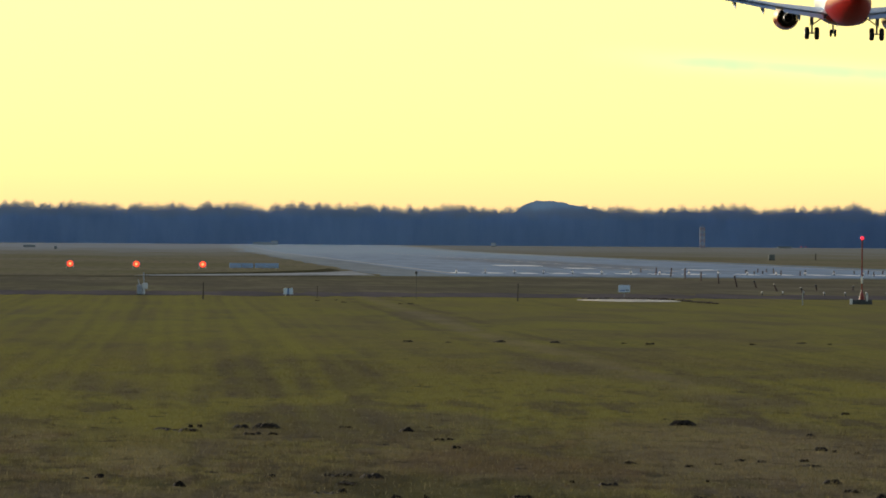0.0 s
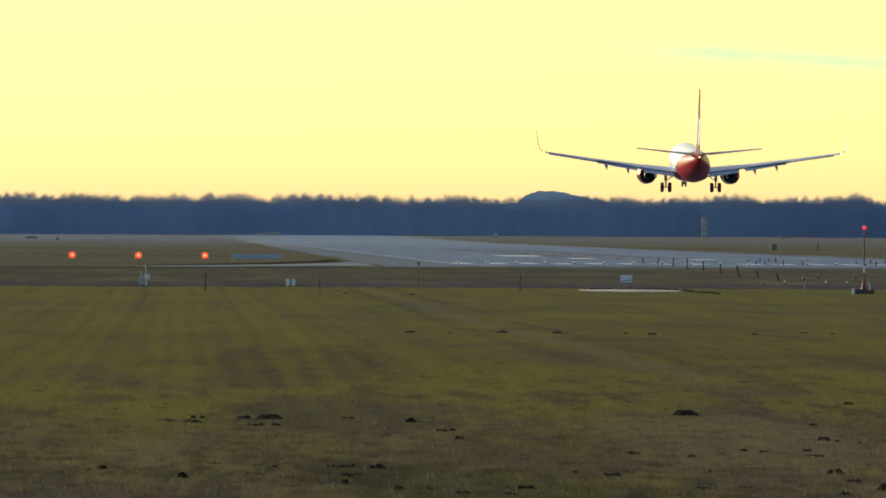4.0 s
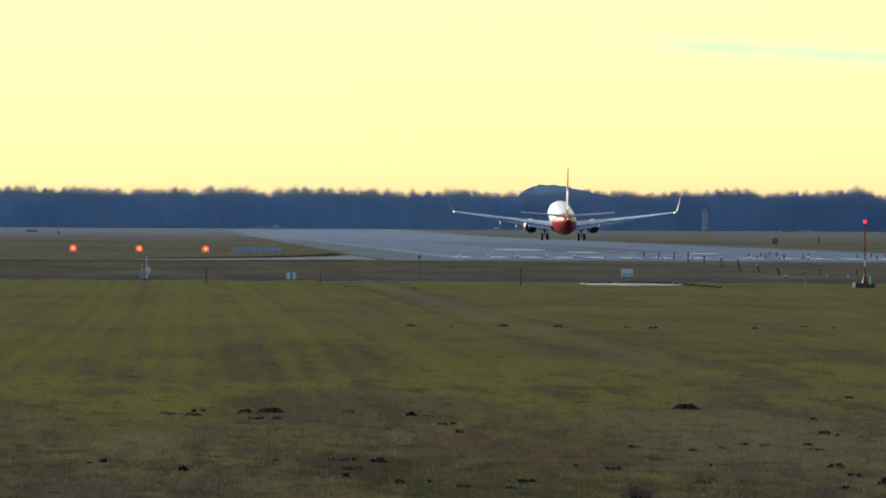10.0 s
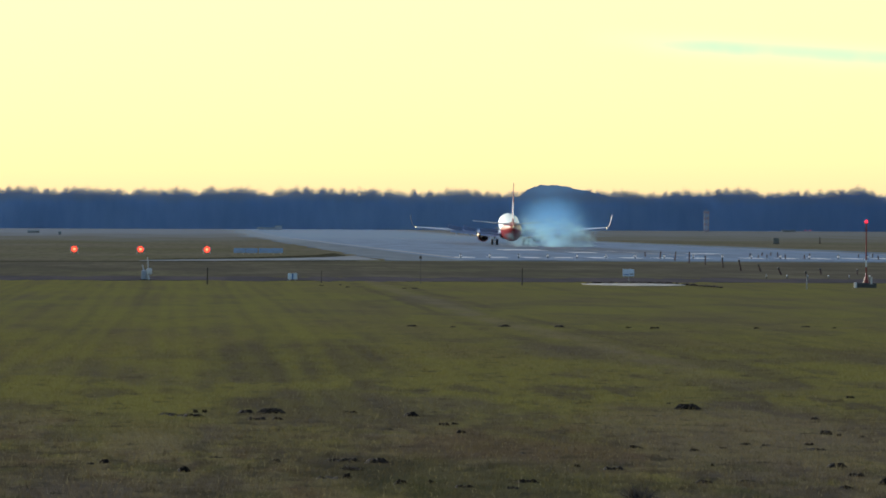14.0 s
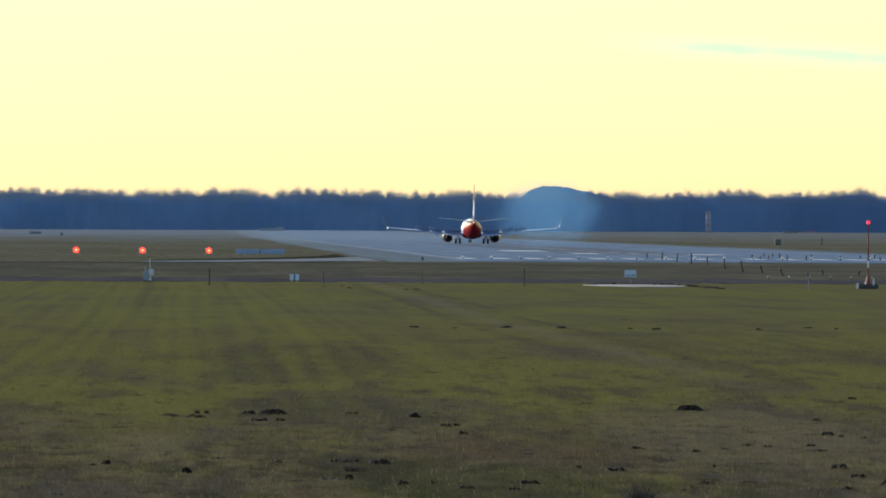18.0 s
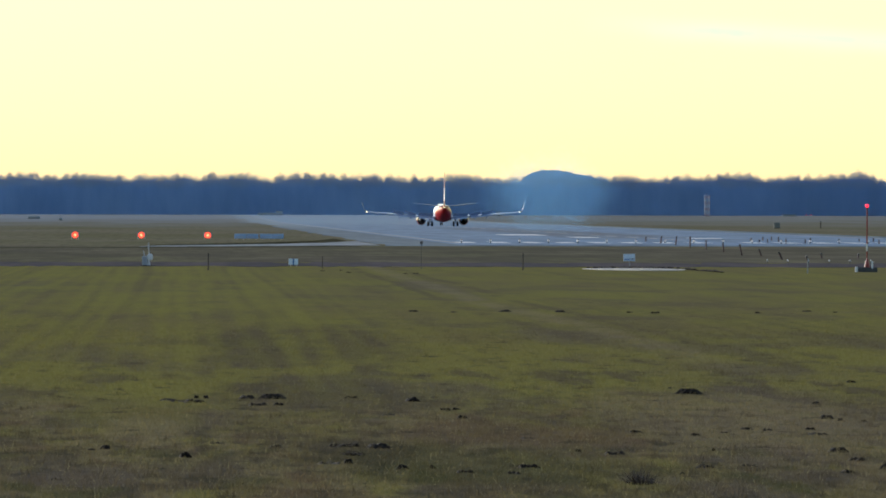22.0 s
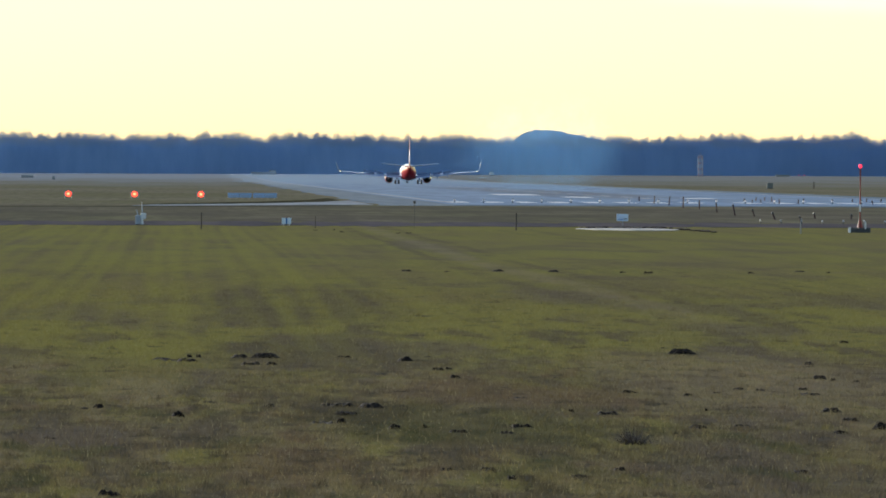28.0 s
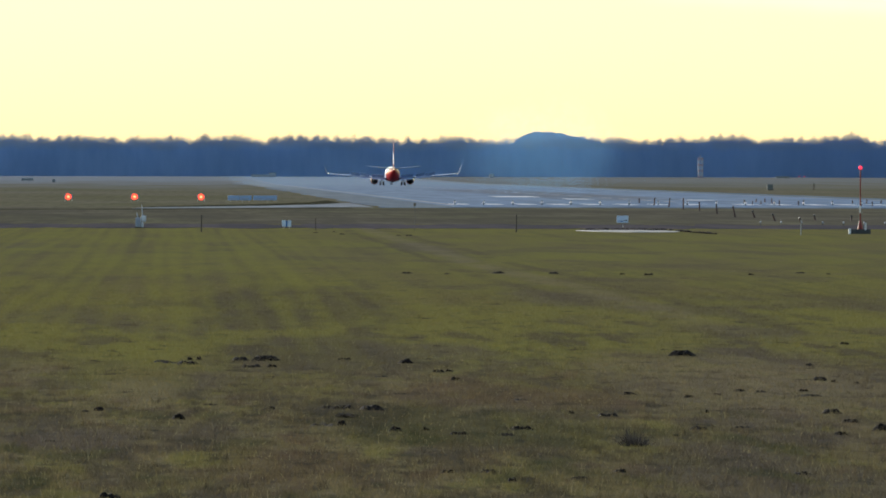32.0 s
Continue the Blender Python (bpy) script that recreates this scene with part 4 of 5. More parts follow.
def sign_board(x, y):
    e = empty("road_sign", pose(x, y, 0), "pale blue-white sign board on a post beside the hardstanding", "sign")
    part("board", box(bmesh.new(), -0.36, 0.36, -0.03, 0.03, 0.34, 0.78, 0.015), m_sign, e)
    part("bar", box(bmesh.new(), -0.30, 0.05, -0.036, -0.03, 0.42, 0.47), m_sign_blue, e, "unreadable blue line of writing")
    part("bar", box(bmesh.new(), 0.10, 0.30, -0.036, -0.03, 0.44, 0.50), m_black, e, "unreadable dark line of writing")
    part("leg", tube(bmesh.new(), (0.02, 0.05, 0), (0.02, 0.05, 0.7), 0.03), m_gear, e)
    part("clamp", box(bmesh.new(), -0.05, 0.09, 0.03, 0.09, 0.52, 0.58), m_steel, e)


sign_board(27.6, 628)


def guidance_board(x, y):
    e = empty("guidance_sign", pose(x, y, 0), "long low pale airfield guidance sign in the grass", "sign")
    for i in range(4):
        a = -2.85 + 1.44 * i + (0.14 if i > 1 else 0)
        part("panel", box(bmesh.new(), a, a + 1.40, -0.12, 0.12, 0.12, 0.68, 0.03), m_board, e)
        part("leg", tube(bmesh.new(), (a + 0.3, 0, 0), (a + 0.3, 0, 0.14), 0.05), m_steel, e)
        part("leg", tube(bmesh.new(), (a + 1.1, 0, 0), (a + 1.1, 0, 0.14), 0.05), m_steel, e)
        part("bar", box(bmesh.new(), a + 0.2, a + 1.1, -0.128, -0.12, 0.28, 0.36), m_cabinet, e, "faint unreadable line")


guidance_board(8.9, 1208)


def sensor(x, y):
    e = empty("weather_sensor", pose(x, y, 0), "grey weather sensor with a white mast beside the road", "sensor")
    part("cabinet", box(bmesh.new(), -0.30, 0.02, -0.2, 0.2, 0.04, 0.62, 0.04), m_cabinet, e)
    part("pedestal", tube(bmesh.new(), (0.12, 0, 0), (0.12, 0, 0.45), 0.10, 0.07, 10), m_mast_white, e, "white pedestal")
    part("head", box(bmesh.new(), 0.02, 0.36, -0.15, 0.15, 0.35, 0.75, 0.06), m_mast_white, e, "white sensor head")
    part("arm", tube(bmesh.new(), (-0.14, 0, 0.6), (-0.22, 0, 0.95), 0.035, 0.025), m_cabinet, e)
    part("mast", tube(bmesh.new(), (0.13, 0, 0.7), (0.10, 0, 1.42), 0.035, 0.022), m_cabinet, e)
    part("plinth", box(bmesh.new(), -0.4, 0.45, -0.3, 0.3, -0.02, 0.05, 0.01), m_concrete, e)


sensor(-2.25, 624)


def approach_light(x, y, h, tilt=0.0, lit=False):
    e = empty("approach_light", pose(x, y, 0, 0, tilt, 0), "short red-brown pole with an unlit lamp head" if not lit else "low approach lamp with a white head", "airfield light", "approach lights")
    part("pole", tube(bmesh.new(), (0, 0, -0.05), (0, 0, h), 0.07 if not lit else 0.035, 0.06 if not lit else 0.03, 8), m_pole if not lit else m_black, e)
    part("head", tube(bmesh.new(), (0, 0.12, h + 0.06), (0, -0.10, h + 0.02), 0.05 if lit else 0.06, 0.06 if lit else 0.08, 10), m_black if not lit else m_cabinet, e)
    part("glass", tube(bmesh.new(), (0, -0.10, h + 0.02), (0, -0.13, h + 0.015), 0.05 if lit else 0.07, 0.04 if lit else 0.06, 10), m_drab if lit else m_black, e, "lamp glass")


for x, y, h, tl in ((52.2, 1145, 0.5, 0), (50.25, 1068, 0.75, 6), (49.3, 1016, 0.85, 6), (47.7, 955, 0.98, 0), (47.1, 914, 0.75, 0), (45.4, 852, 0.7, -6), (43.4, 788, 0.8, -12), (44.4, 779, 0.5, -18), (42.8, 725, 0.5, -22), (43.1, 700, 0.3, -15), (46.6, 740, 0.35, -10), (48.9, 735, 0.3, 5)):
    approach_light(x, y, h, tl)
for i in range(8):
    approach_light(38.4 + 1.30 * i, 667 - 1.0 * i, 0.18, 0, True)
rng_a = random.Random(8)
for x, y in ((64.6, 1155), (62.1, 1094), (64.2, 1114), (66.7, 1136), (64, 1077), (66.1, 1078), (71.7, 1160), (72.5, 1121), (76.2, 1143), (77.9, 1145), (73.1, 1065), (79.6, 1146), (82.5, 1150), (69, 1190), (67.4, 1180)):
    approach_light(x, y, rng_a.uniform(0.30, 0.55), rng_a.uniform(-8, 8))


def threshold_light(x, y, box_like=False):
    e = empty("threshold_light", pose(x, y, 0.05), "small threshold lamp on a stem at the runway end", "airfield light", "threshold lights")
    part("stem", tube(bmesh.new(), (0, 0, 0), (0, 0, 0.22), 0.05), m_black, e)
    part("head", tube(bmesh.new(), (0, 0, 0.20), (0, 0, 0.36), 0.12, 0.09, 12), m_mast_white, e)
    part("cap", tube(bmesh.new(), (0, 0, 0.36), (0, 0, 0.44), 0.09, 0.03, 12), m_black, e)


for i in range(20):
    threshold_light(CX - 29.2 + 3.07 * i, 1070)


def far_mast(x, y):
    """A square lattice tower painted in red and white bands, with a landing at each band."""
    e = empty("antenna_mast", pose(x, y, rise(y)), "slim red and white lattice antenna mast far across the field", "mast")
    h, n, w = 8.9, 7, 0.95
    for i in range(n):
        z0, z1 = h * i / n, h * (i + 1) / n
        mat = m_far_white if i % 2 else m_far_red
        sec = part("section", bmesh.new(), mat, e)
        bm = bmesh.new()
        for sx, sy in ((-w, -w), (w, -w), (w, w), (-w, w)):
            tube(bm, (sx, sy, z0), (sx, sy, z1), 0.16, seg=6)
        for a, b in (((-w, -w), (w, -w)), ((w, -w), (w, w)), ((w, w), (-w, w)), ((-w, w), (-w, -w))):
            tube(bm, (*a, z0), (*b, z1), 0.13, seg=5)
            tube(bm, (*b, z0), (*a, z1), 0.13, seg=5)
        bmesh.ops.recalc_face_normals(bm, faces=bm.faces[:])
        bm.to_mesh(sec.data)
        bm.free()
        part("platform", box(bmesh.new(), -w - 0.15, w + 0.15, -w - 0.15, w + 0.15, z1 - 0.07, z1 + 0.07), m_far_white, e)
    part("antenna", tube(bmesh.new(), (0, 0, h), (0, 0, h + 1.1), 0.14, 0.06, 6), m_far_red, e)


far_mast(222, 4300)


def far_box(name, x, y, w, h, d, mat, label, category, z=None):
    e = empty(name, pose(x, y, rise(y)), label, category)
    part("body", box(bmesh.new(), -w / 2, w / 2, 0, d, 0.1, h, min(w, h) * 0.08), mat, e)
    part("plinth", box(bmesh.new(), -w / 2 - 0.1, w / 2 + 0.1, -0.1, d + 0.1, -0.1, 0.12), m_concrete, e)


far_box("equipment_cabin", 122.3, 2090, 1.2, 1.25, 1.2, m_cabin, "small grey equipment cabin in the far grass", "cabin")
far_box("equipment_cabin", 136.5, 4400, 1.9, 1.6, 2, m_far_white, "tiny white cabin before the woods", "cabin")
# two low pale blocks added in place of a wisp of mist
far_box("pale_block", 38.5, 4500, 11, 1.1, 3, m_cabinet, "low pale block standing in for mist beyond the runway end", "shelter")
far_box("pale_block", 42.5, 4505, 3, 1.8, 3, m_cabinet, "low pale block standing in for mist beyond the runway end", "shelter")
far_box("equipment_cabin", 266, 4450, 6, 0.8, 3, m_drab, "low pale cabin before the woods", "cabin")
far_box("equipment_cabin", -53, 3600, 4.2, 0.8, 3, m_drab, "low dark shelter far across the grass", "cabin")
far_box("equipment_cabin", -40, 3300, 0.9, 1.0, 0.8, m_drab, "tiny white cabinet far across the grass", "cabin")
stake(132.6, 2110, 1.4, 0.12)


def far_lamp(x, y):
    e = empty("obstruction_light", pose(x, y, rise(y)), "tiny red lamp on a short post before the woods", "airfield light", "far red lamps")
    part("post", tube(bmesh.new(), (0, 0, -0.05), (0, 0, 0.5), 0.12), m_drab, e)
    bm = bmesh.new()
    bmesh.ops.create_uvsphere(bm, u_segments=10, v_segments=6, radius=0.26, matrix=Matrix.Translation((0, 0, 0.68)))
    part("lamp", bm, m_far_lamp, e, "dull red lamp glass", True)


far_lamp(273.2, 4450)
far_lamp(275.4, 4450)


# ---------------------------------------------------------------- the airliner
def build_airliner():
    e = empty("airliner", pose(CX, 893, 21), "twin-engined jet airliner, white with red tail and belly, landing", "airplane")
    stations = ((19.6, 2.9, 0.05, 0.05), (19.3, 2.92, 0.45, 0.42), (18.6, 2.97, 0.95, 0.85), (17.4, 3.08, 1.4, 1.35), (16.0, 3.2, 1.7, 1.75), (14.0, 3.28, 1.86, 1.97),
                (12, 3.3, 1.88, 2.0), (8, 3.3, 1.88, 2.0), (4, 3.3, 1.88, 2.0), (0, 3.3, 1.88, 2.0), (-4, 3.3, 1.88, 2.0), (-6.5, 3.33, 1.86, 1.97), (-9, 3.40, 1.76, 1.86),
                (-11.5, 3.60, 1.52, 1.62), (-14, 3.86, 1.18, 1.30), (-16, 4.12, 0.84, 0.98), (-17.6, 4.35, 0.52, 0.68), (-18.6, 4.49, 0.28, 0.40), (-19.0, 4.53, 0.16, 0.24))
    part("fuselage", loft(bmesh.new(), [ellipse(*s) for s in stations]), m_fuse, e, "white fuselage, red below the tail", True)
    part("belly_fairing", loft(bmesh.new(), [ellipse(y, z, w, h, 20) for y, z, w, h in ((7.5, 2.2, 0.3, 0.2), (6.2, 2.05, 1.5, 0.6), (3, 1.95, 1.95, 0.72), (-1, 1.95, 1.95, 0.72), (-3.2, 2.1, 1.4, 0.6), (-4.6, 2.3, 0.3, 0.2))]), m_cowl, e, "", True)
    part("exhaust_pipe", tube(bmesh.new(), (0, -18.8, 4.53), (0, -19.25, 4.55), 0.17, 0.15, 12), m_dark, e, "dark auxiliary exhaust pipe")
    # fin
    fin = part("fin", loft(bmesh.new(), [upright_foil(4.6, -10.8, 7.6, 0.50), upright_foil(5.65, -12.9, 5.6, 0.36), upright_foil(9.25, -15.4, 4.1, 0.24), upright_foil(12.55, -17.7, 2.2, 0.13)]), m_fin, e, "tall red fin", True)
    bmw = bmesh.new()
    loft(bmw, [[(x + (0.01 if x > 0 else -0.01), y, z) for x, y, z in r] for r in (upright_foil(6.1, -13.25, 3.6, 0.36), upright_foil(7.55, -14.2, 3.3, 0.32), upright_foil(9.35, -15.5, 2.6, 0.26))])
    part("emblem", bmw, m_mark, fin, "plain white mark on the fin")
    bmr = bmesh.new()
    loft(bmr, [[(x * 1.06, y - 0.01, z) for x, y, z in r] for r in (upright_foil(6.1, -17.15, 1.68, 0.22), upright_foil(9.05, -18.12, 1.28, 0.17))])
    part("emblem", bmr, m_mark, fin, "plain white mark on the rudder")
    part("rudder", loft(bmesh.new(), [upright_foil(5.65, -17.0, 1.75, 0.22), upright_foil(12.25, -19.2, 0.82, 0.09)]), m_fin, fin, "", True)
    # tailplane
    for s in (-1, 1):
        tp = part("tailplane", loft(bmesh.new(), [foil(s * 0.5, -13.6, 3.9, 4.93, 0.26), foil(s * 7.17, -17.6, 1.35, 5.70, 0.12)]), m_tail, e, "", True)
        part("elevator", loft(bmesh.new(), [foil(s * 1.2, -16.7, 1.1, 4.95, 0.12, -1), foil(s * 7.0, -18.5, 0.55, 5.67, 0.07, -1)]), m_tail, tp, "", True)
    out = {}
    for s in (-1, 1):
        wing = part("wing", loft(bmesh.new(), [foil(s * 1.2, 6.6, 8.3, 2.15, 1.05, -1), foil(s * 5.8, 4.0, 5.2, 2.80, 0.62, -1), foil(s * 11.5, 1.02, 3.5, 3.72, 0.38), foil(s * 16.9, -1.80, 1.75, 4.62, 0.19)]),
                    m_wing, e, "grey wing", True)
        tipr = []
        for dx_, z, lead, ch, th in ((16.9, 4.62, -1.80, 1.75, 0.19), (17.25, 4.72, -2.0, 1.6, 0.15), (17.55, 5.00, -2.3, 1.4, 0.12), (17.70, 5.5, -2.7, 1.2, 0.1), (17.98, 7.1, -3.9, 0.5, 0.06)):
            lean = min(1.0, max(0.0, (z - 4.62) / 0.6))
            tipr.append([(s * (dx_ - v * th * lean), lead - u * ch, z + v * th * (1 - lean)) for u, v in PROFILE])
        part("winglet", loft(bmesh.new(), tipr), m_winglet if s > 0 else m_winglet_shaded, wing, "upswept winglet", True)
        # flaps hang behind and below the trailing edge
        part("flap", loft(bmesh.new(), [foil(s * 2.0, -1.45, 1.25, 2.2, 0.24, 16), foil(s * 5.5, -1.0, 1.1, 2.70, 0.2, 16)]), m_wing, wing, "lowered inboard flap", True)
        part("flap", loft(bmesh.new(), [foil(s * 6.2, -1.05, 1.05, 2.82, 0.18, 16), foil(s * 10.9, -2.05, 0.75, 3.60, 0.12, 16)]), m_wing, wing, "lowered outboard flap", True)
        part("slat", loft(bmesh.new(), [foil(s * 6.3, 4.05, 0.75, 2.80, 0.2, 18), foil(s * 16.4, -1.1, 0.5, 4.46, 0.12, 18)]), m_wing, wing, "", True)
        for fx, fy, fz in ((4.1, -0.6, 2.12), (7.3, -0.9, 2.62), (9.8, -1.2, 3.05)):
            part("flap_fairing", loft(bmesh.new(), [ellipse(fy + 1.9, fz + 0.16, 0.03, 0.03, 10, s * fx), ellipse(fy + 0.9, fz + 0.05, 0.15, 0.2, 10, s * fx), ellipse(fy - 0.6, fz - 0.08, 0.15, 0.22, 10, s * fx), ellipse(fy - 1.9, fz - 0.42, 0.03, 0.05, 10, s * fx)]), m_spoiler, wing, "", True)
        for x0, x1, y0, y1, z0, z1 in ((2.2, 5.5, -0.15, -0.2, 2.48, 2.88), (6.1, 8.5, 0.0, -0.75, 3.0, 3.4), (8.6, 11.2, -0.8, -1.6, 3.42, 3.80)):
            bm = bmesh.new()
            hx, hy, hz = (x0 + x1) / 2, (y0 + y1) / 2, (z0 + z1) / 2
            loft(bm, [[(s * (xx - hx), yy - hy, zz - hz + 0.02), (s * (xx - hx), yy - hy - 1.25, zz - hz - 0.05), (s * (xx - hx), yy - hy - 1.25, zz - hz - 0.08), (s * (xx - hx), yy - hy, zz - hz - 0.05)]
                      for xx, yy, zz in ((x0, y0, z0), (x1, y1, z1))])
            sp = part("spoiler", bm, m_spoiler, wing, "hinged spoiler panel")
            sp.location = (s * hx, hy, hz)
            out.setdefault("spoilers", []).append((sp, (s * hx, hy, hz)))
        lampo = bmesh.new()
        bmesh.ops.create_uvsphere(lampo, u_segments=10, v_segments=6, radius=0.10, matrix=Matrix.Translation((s * 17.1, -3.62, 4.66)))
        part("wing_light", lampo, m_navlamp, wing, "bright white wingtip lamp", True)
        # engine
        cx, cz = s * 4.83, 1.78
        eng = part("engine_cowl", loft(bmesh.new(), [ellipse(y, cz + dz_, r, r * 0.97, 24, cx) for y, r, dz_ in ((8.0, 0.86, -0.05), (8.15, 0.98, -0.05), (7.7, 1.08, -0.03), (6.2, 1.13, 0), (4.6, 1.06, 0.02), (3.6, 0.93, 0.05), (3.55, 0.87, 0.05), (4.6, 0.82, 0.04), (6.5, 0.7, 0), (8.0, 0.84, -0.05))], False), m_cowl, e, "dark red engine cowl", True)
        part("fan_duct", loft(bmesh.new(), [ellipse(4.4, cz, 0.82, 0.8, 20, cx), ellipse(4.5, cz, 0.3, 0.3, 20, cx)]), m_dark, eng, "dark fan duct")
        part("core_nozzle", loft(bmesh.new(), [ellipse(4.5, cz, 0.62, 0.62, 20, cx), ellipse(3.3, cz + 0.02, 0.50, 0.50, 20, cx), ellipse(2.5, cz + 0.04, 0.36, 0.36, 20, cx), ellipse(2.55, cz + 0.04, 0.30, 0.30, 20, cx), ellipse(3.2, cz + 0.03, 0.30, 0.30, 20, cx)], False), m_dark, eng, "dark core nozzle", True)
        part("exhaust_cone", tube(bmesh.new(), (cx, 3.3, cz + 0.03), (cx, 2.1, cz + 0.05), 0.24, 0.03, 14), m_dark, eng, "", True)
        part("intake_lip", loft(bmesh.new(), [ellipse(y, cz - 0.05, r, r * 0.97, 24, cx) for y, r in ((8.05, 0.85), (8.25, 0.93), (8.1, 1.01), (8.0, 0.99))], False), m_steel, eng, "polished intake lip", True)
        part("pylon", loft(bmesh.new(), [[(cx - 0.2, 6.5, 2.7), (cx + 0.2, 6.5, 2.7), (cx + 0.2, 6.5, 2.95), (cx - 0.2, 6.5, 2.95)], [(cx - 0.22, 3.0, 2.2), (cx + 0.22, 3.0, 2.2), (cx + 0.22, 3.0, 2.75), (cx - 0.22, 3.0, 2.75)], [(cx - 0.05, 0.8, 2.25), (cx + 0.05, 0.8, 2.25), (cx + 0.05, 0.8, 2.5), (cx - 0.05, 0.8, 2.5)]]), m_white, eng)
        out.setdefault("sagging", []).extend(((wing, s), (eng, s)))
        out.setdefault("gear", [])
        # main gear
        gx = s * 2.86
        gear = part("main_gear", tube(tube(bmesh.new(), (gx, 0, 0.5), (gx, 0, 1.35), 0.09), (gx, 0, 1.3), (gx + s * 0.05, 0.1, 2.5), 0.14, 0.16), m_gear, e, "grey main gear leg", True)
        out["gear"].append(gear)
        part("axle", tube(bmesh.new(), (gx - 0.6, 0, 0.56), (gx + 0.6, 0, 0.56), 0.07), m_steel, gear)
        part("side_brace", tube(bmesh.new(), (gx, 0, 1.3), (gx - s * 1.2, 0.1, 2.15), 0.06), m_gear, gear)
        part("gear_door", box(bmesh.new(), gx + s * 0.17 - 0.02, gx + s * 0.17 + 0.02, -0.35, 0.35, 1.15, 2.35, 0.01), m_white, gear)
        for wx in (-0.44, 0.44):
            wheel = part("wheel", loft(bmesh.new(), [[(gx + wx + dx_, r * math.cos(a), 0.56 + r * math.sin(a)) for a in [2 * math.pi * i / 24 for i in range(24)]] for dx_, r in ((-0.2, 0.3), (-0.2, 0.46), (-0.13, 0.55), (0, 0.565), (0.13, 0.55), (0.2, 0.46), (0.2, 0.3))]), m_tyre, gear, "black tyre", True)
            part("rim", tube(bmesh.new(), (gx + wx - 0.21, 0, 0.56), (gx + wx + 0.21, 0, 0.56), 0.26, 0.26, 16), m_steel, gear, "metal wheel rim")
    ng = part("nose_gear", tube(bmesh.new(), (0, 15.6, 0.35), (0, 15.75, 1.7), 0.09), m_gear, e, "grey nose gear leg", True)
    out["gear"].append(ng)
    part("axle", tube(bmesh.new(), (-0.3, 15.6, 0.345), (0.3, 15.6, 0.345), 0.05), m_steel, ng)
    for wx in (-0.2, 0.2):
        part("wheel", loft(bmesh.new(), [[(wx + dx_, 15.6 + r * math.cos(a), 0.345 + r * math.sin(a)) for a in [2 * math.pi * i / 18 for i in range(18)]] for dx_, r in ((-0.1, 0.18), (-0.1, 0.29), (-0.05, 0.34), (0.05, 0.34), (0.1, 0.29), (0.1, 0.18))]), m_tyre, ng, "black tyre", True)
    for s in (-1, 1):
        part("nose_gear_door", box(bmesh.new(), s * 0.4 - 0.015, s * 0.4 + 0.015, 15.2, 16.9, 0.85, 1.45, 0.005), m_white, ng)
    tl = bmesh.new()
    bmesh.ops.create_uvsphere(tl, u_segments=8, v_segments=6, radius=0.07, matrix=Matrix.Translation((0, -19.2, 4.74)))
    part("tail_light", tl, m_navlamp, e, "white tail lamp", True)
    out["plane"] = e
    return out


AIR = build_airliner()


# ---------------------------------------------------------------- tyre smoke
def smoke_puff(seed, n, sigma, size, mat, label):
    """A soft ball of tiny bright specks, dense in the middle."""
    rng = np.random.default_rng(seed)
    c = rng.normal(0, 1, (n, 3)) * np.array([sigma * 1.15, sigma * 1.6, sigma * 0.95]) * rng.uniform(0.7, 1.25)
    d = rng.normal(0, 1, (n, 3, 3)) * size * 0.62
    v = c[:, None, :] + d
    me = bpy.data.meshes.new("smoke_puff")
    me.vertices.add(n * 3)
    me.vertices.foreach_set("co", v.astype(np.float32).ravel())
    me.loops.add(n * 3)
    me.loops.foreach_set("vertex_index", np.arange(n * 3, dtype=np.int32))
    me.polygons.add(n)
    me.polygons.foreach_set("loop_start", np.arange(n, dtype=np.int32) * 3)
    me.update()
    me.materials.append(mat)
    return tagged(new("smoke_puff", me), label, "smoke", "tyre smoke", "stuff")


SMOKE = [smoke_puff(100 + i, 2000 if i % 2 else 2100, 0.5 if i % 2 else 1.4, 0.0205, m_smoke if i % 2 else m_veil, "dense puff of white tyre smoke over the runway" if i % 2 else "thin bluish puff of tyre smoke over the runway") for i in range(12)]
PUFFS = SMOKE + [copy_thing(SMOKE[i % 12], pose(0, 0, -9)) for i in range(288)]


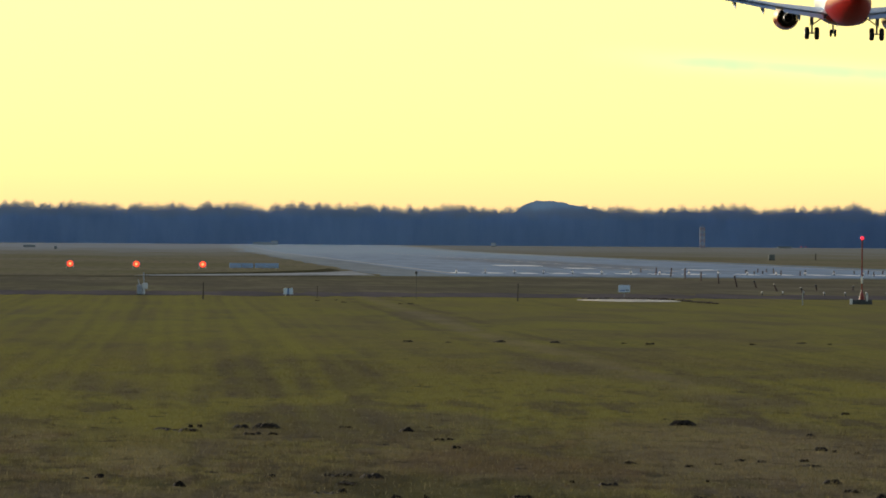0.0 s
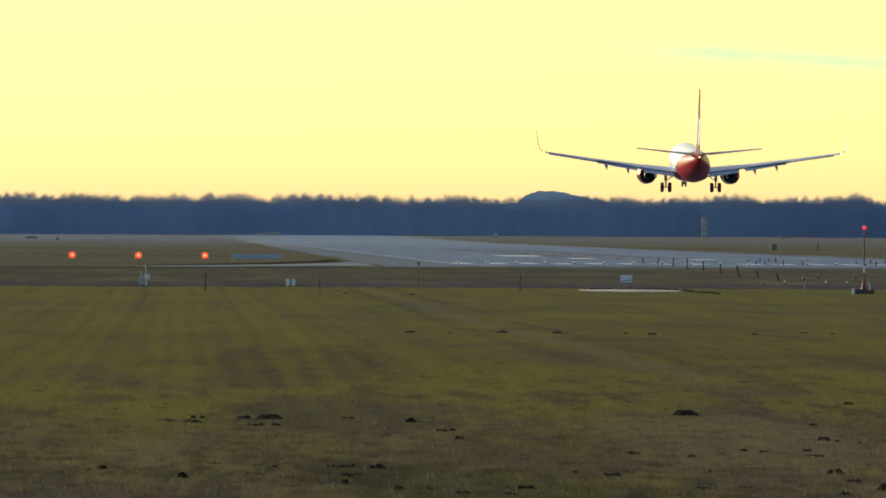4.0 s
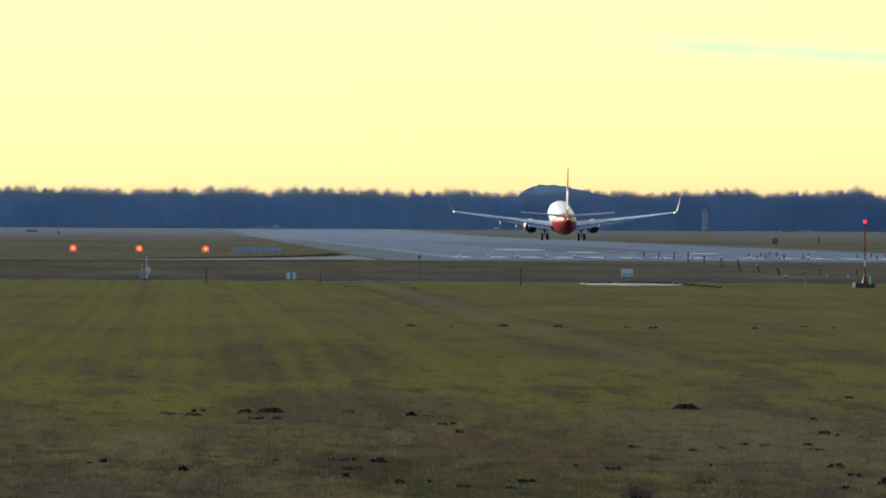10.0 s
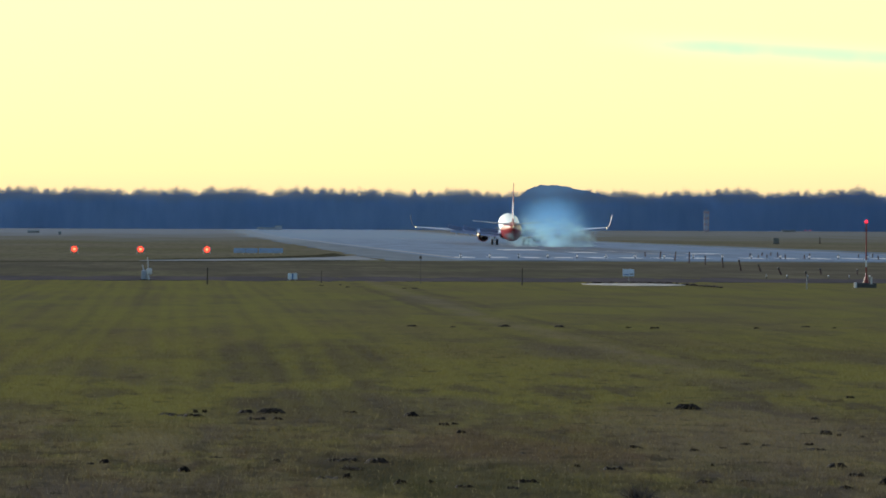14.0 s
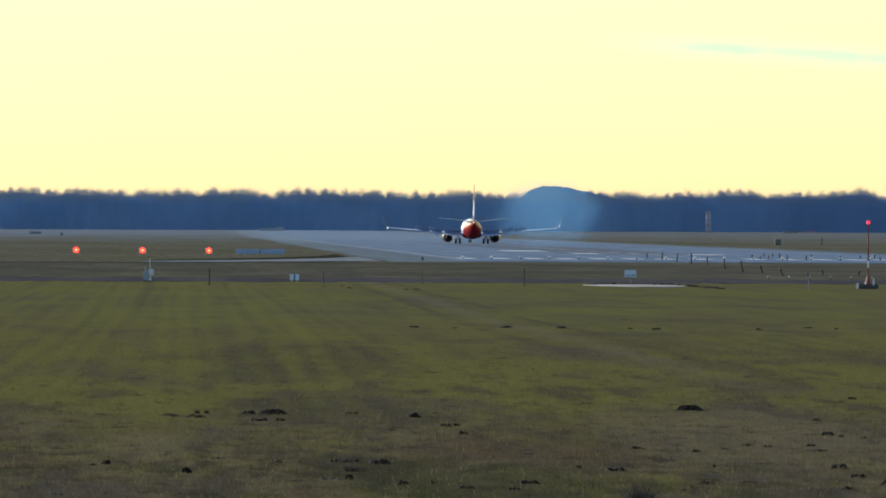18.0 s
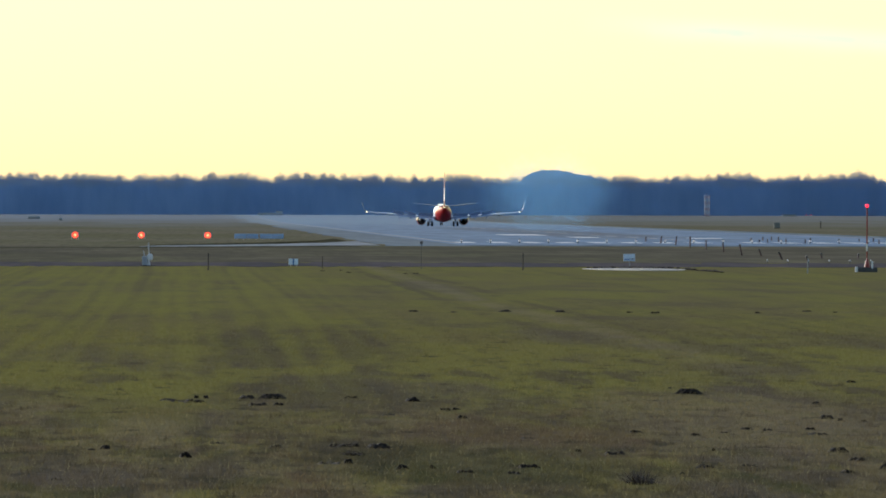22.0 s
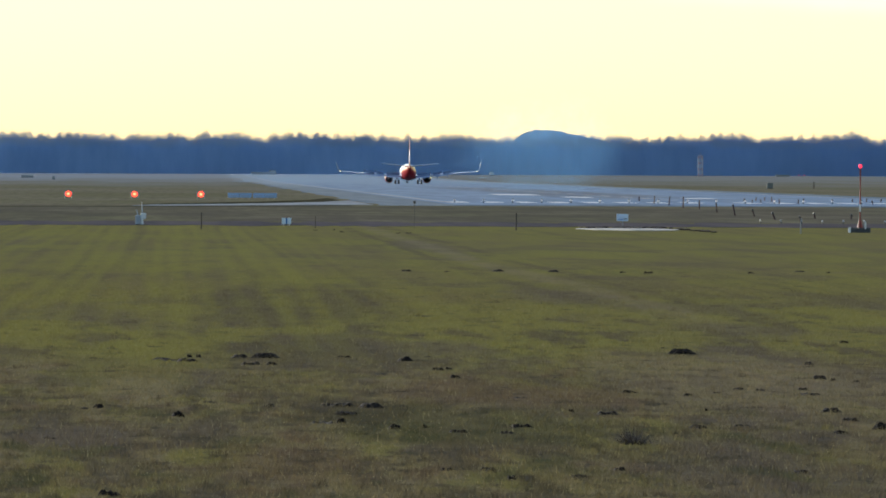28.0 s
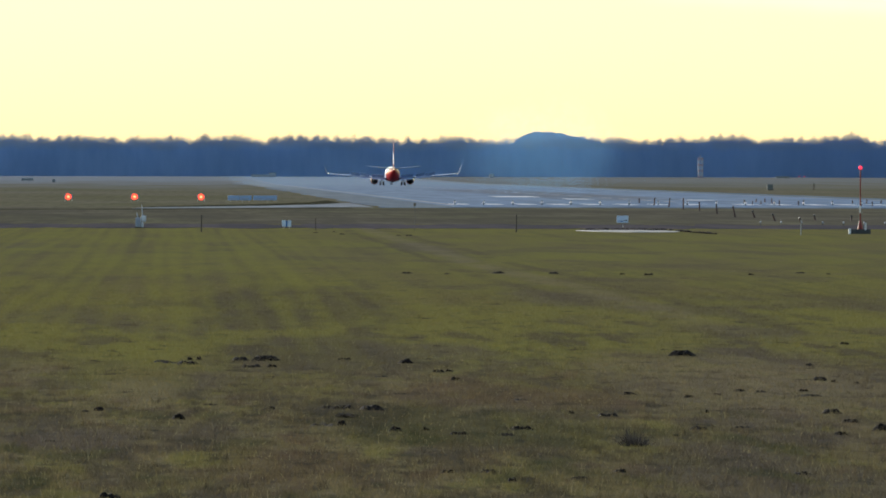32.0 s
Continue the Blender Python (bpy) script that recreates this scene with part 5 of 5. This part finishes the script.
def motions():
    """Everything that moves: the airliner, its spoilers and the tyre smoke."""
    # seconds, metres across and down the field, height of the wheels, nose-up angle, bank
    flight = ((0, 58.5, 893, 21.4, 2.2, 0.6), (1, 58.5, 960.5, 17.9, 2.2, 0.6), (2, 58.5, 1028, 14.55, 2.2, 0.4), (3, 58.55, 1097, 11.25, 2.2, 0.2), (3.5, 58.6, 1132, 9.65, 2.3, 0.2), (4.5, 58.75, 1203, 6.7, 2.7, 0),
              (5.5, 58.9, 1273, 4.4, 3.0, 0.3), (6, 59.0, 1308, 3.5, 3.2, 0.6), (7, 59.1, 1375.5, 2.4, 3.5, 0.3), (8, 59.2, 1443, 2.0, 3.7, 0), (9, 59.3, 1509.5, 1.75, 3.8, 0), (10, 59.25, 1576, 1.2, 4.1, 0),
              (11, 59.15, 1642, 0.32, 4.2, 0), (11.4, 59.1, 1668, 0.05, 4.1, 0), (12, 59.15, 1707.3, 0.05, 3.7, 0), (13, 59.25, 1771.7, -0.08, 3.6, 0), (14, 59.25, 1834.7, -0.23, 3.4, 0), (14.6, 59.2, 1871.8, -0.25, 2.7, 0),
              (15.5, 59.1, 1926.3, -0.25, 1.4, 0), (16.3, 58.95, 1974, -0.25, 0.7, 0), (17, 58.85, 2014.7, -0.25, 0.6, 0), (18.5, 58.45, 2099.8, -0.25, 0.6, 0), (20, 58.2, 2181.6, -0.25, 0.6, 0), (22, 58.4, 2285.6, -0.25, 0.6, 0),
              (24, 58.8, 2383.7, -0.25, 0.6, 0), (26, 58.7, 2476, -0.25, 0.6, 0), (28, 58.45, 2562.4, -0.25, 0.6, 0), (30, 58.05, 2643.1, -0.25, 0.6, 0), (32, 57.75, 2717.8, -0.25, 0.6, 0))
    # the legs are pressed in as the wings give up the weight
    for ob in AIR["gear"]:
        walk(ob, [(0, pose(0, 0, 0)), (12, pose(0, 0, 0)), (13, pose(0, 0, 0.13)), (14, pose(0, 0, 0.28)), (14.6, pose(0, 0, 0.30)), (32, pose(0, 0, 0.30))])
    walk(AIR["plane"], [(t, pose(x, y, z, p, b, -0.3 if t > 12.5 else 0)) for t, x, y, z, p, b in flight])
    # the wings, and the engines under them, sag as their lift goes
    for ob, side_ in AIR["sagging"]:
        root = Matrix.Translation((side_ * 1.2, 0, 2.2))
        walk(ob, [(t, root @ pose(0, 0, 0, 0, side_ * a, 0) @ root.inverted()) for t, a in ((0, 0), (12.3, 0), (13.0, 0.9), (14.0, 3.7), (15.5, 4.0), (32, 4.0))])
    for sp, place in AIR["spoilers"]:
        walk(sp, [(0, pose(*place)), (12.15, pose(*place)), (12.65, pose(*place, -42, 0, 0)), (32, pose(*place, -42, 0, 0))])
    rng = random.Random(77)
    # centres and sizes of the cloud's billows, in a circle of one
    BILLOWS = ((-0.45, 0.1, 0.5), (0.15, 0.45, 0.5), (0.6, 0.3, 0.4), (0.2, -0.3, 0.5), (-0.2, -0.5, 0.45), (0.75, -0.15, 0.3), (-0.1, 0.15, 0.55))

    def between(p, q, f):
        return tuple(u + (v - u) * f for u, v in zip(p, q))

    for i, ob in enumerate(PUFFS):
        left = rng.random() < 0.42
        born = rng.uniform(11.24, 11.46) if left else rng.uniform(11.46, 11.80)
        start = (59.1 + (-2.86 if left else 2.86), 1668 + 65 * (born - 11.4) + rng.uniform(0, 8), 0.15)
        y = min(1696, start[1] + rng.gauss(9, 5))
        # a place of its own in one of the cloud's billows
        bx, bz, br = BILLOWS[i % len(BILLOWS)]
        q, a = br * math.sqrt(rng.random()), rng.uniform(0, 2 * math.pi)
        cx, cz = bx + q * math.cos(a), bz + q * math.sin(a)
        low = (start[0] + (0.2 if left else -1.2) + rng.gauss(0, 1.7), y, 0.25 + abs(rng.gauss(0, 0.8 if left else 1.3)))
        early = (60.6 + 4.4 * cx, y, max(0.3, 2.4 + 2.6 * cz))
        if i % 10 < 2:      # the stem under the cloud, and a wisp that trails to the side
            ball = (61.6 + 0.9 * cx, y, 1.4 + 1.5 * cz) if i % 20 < 10 else (65.2 + 2.6 * cx, y, 3.6 + 1.4 * cz)
        else:
            ball = (60.6 + 4.0 * cx, y, 4.9 + 3.2 * cz)
        rows = [(0, (start[0], start[1], -9)), (born - 0.10, (start[0], start[1], -9)), (born + 0.06, start), (born + 0.45, low), (12.6, early)]
        if i % 2:      # sinks back and thins out along the runway
            gone = rng.uniform(14.0, 18.5)
            late = (ball[0] + rng.gauss(0, 9), y + rng.gauss(0, 20), rng.uniform(-6.5, -4.5))
            tail = [(13.2, between(early, ball, 0.6)), (gone, late), (32, late)]
        else:
            ring, way = 1.05 * math.sqrt(rng.random()), rng.uniform(0, 2 * math.pi)
            late = (60.6 + 7.2 * ring * math.cos(way), y, 5.8 + 4.2 * ring * math.sin(way))
            out = 13.5 if i % 6 == 0 else 9.8
            last = (61.0 + out * ring * math.cos(way) + rng.gauss(0, 1), y, 7.2 + 0.58 * out * ring * math.sin(way))
            tail = [(13.3, between(early, ball, 0.7)), (14.2, ball), (16.7, between(ball, late, 0.85)), (19, late), (24, between(late, last, 0.7)), (32, last)]
        turn = 1 if i % 2 else -1
        walk(ob, [(t, pose(*p, 0, 0, turn * 3 * max(0, t - born))) for t, p in rows + tail])


motions()
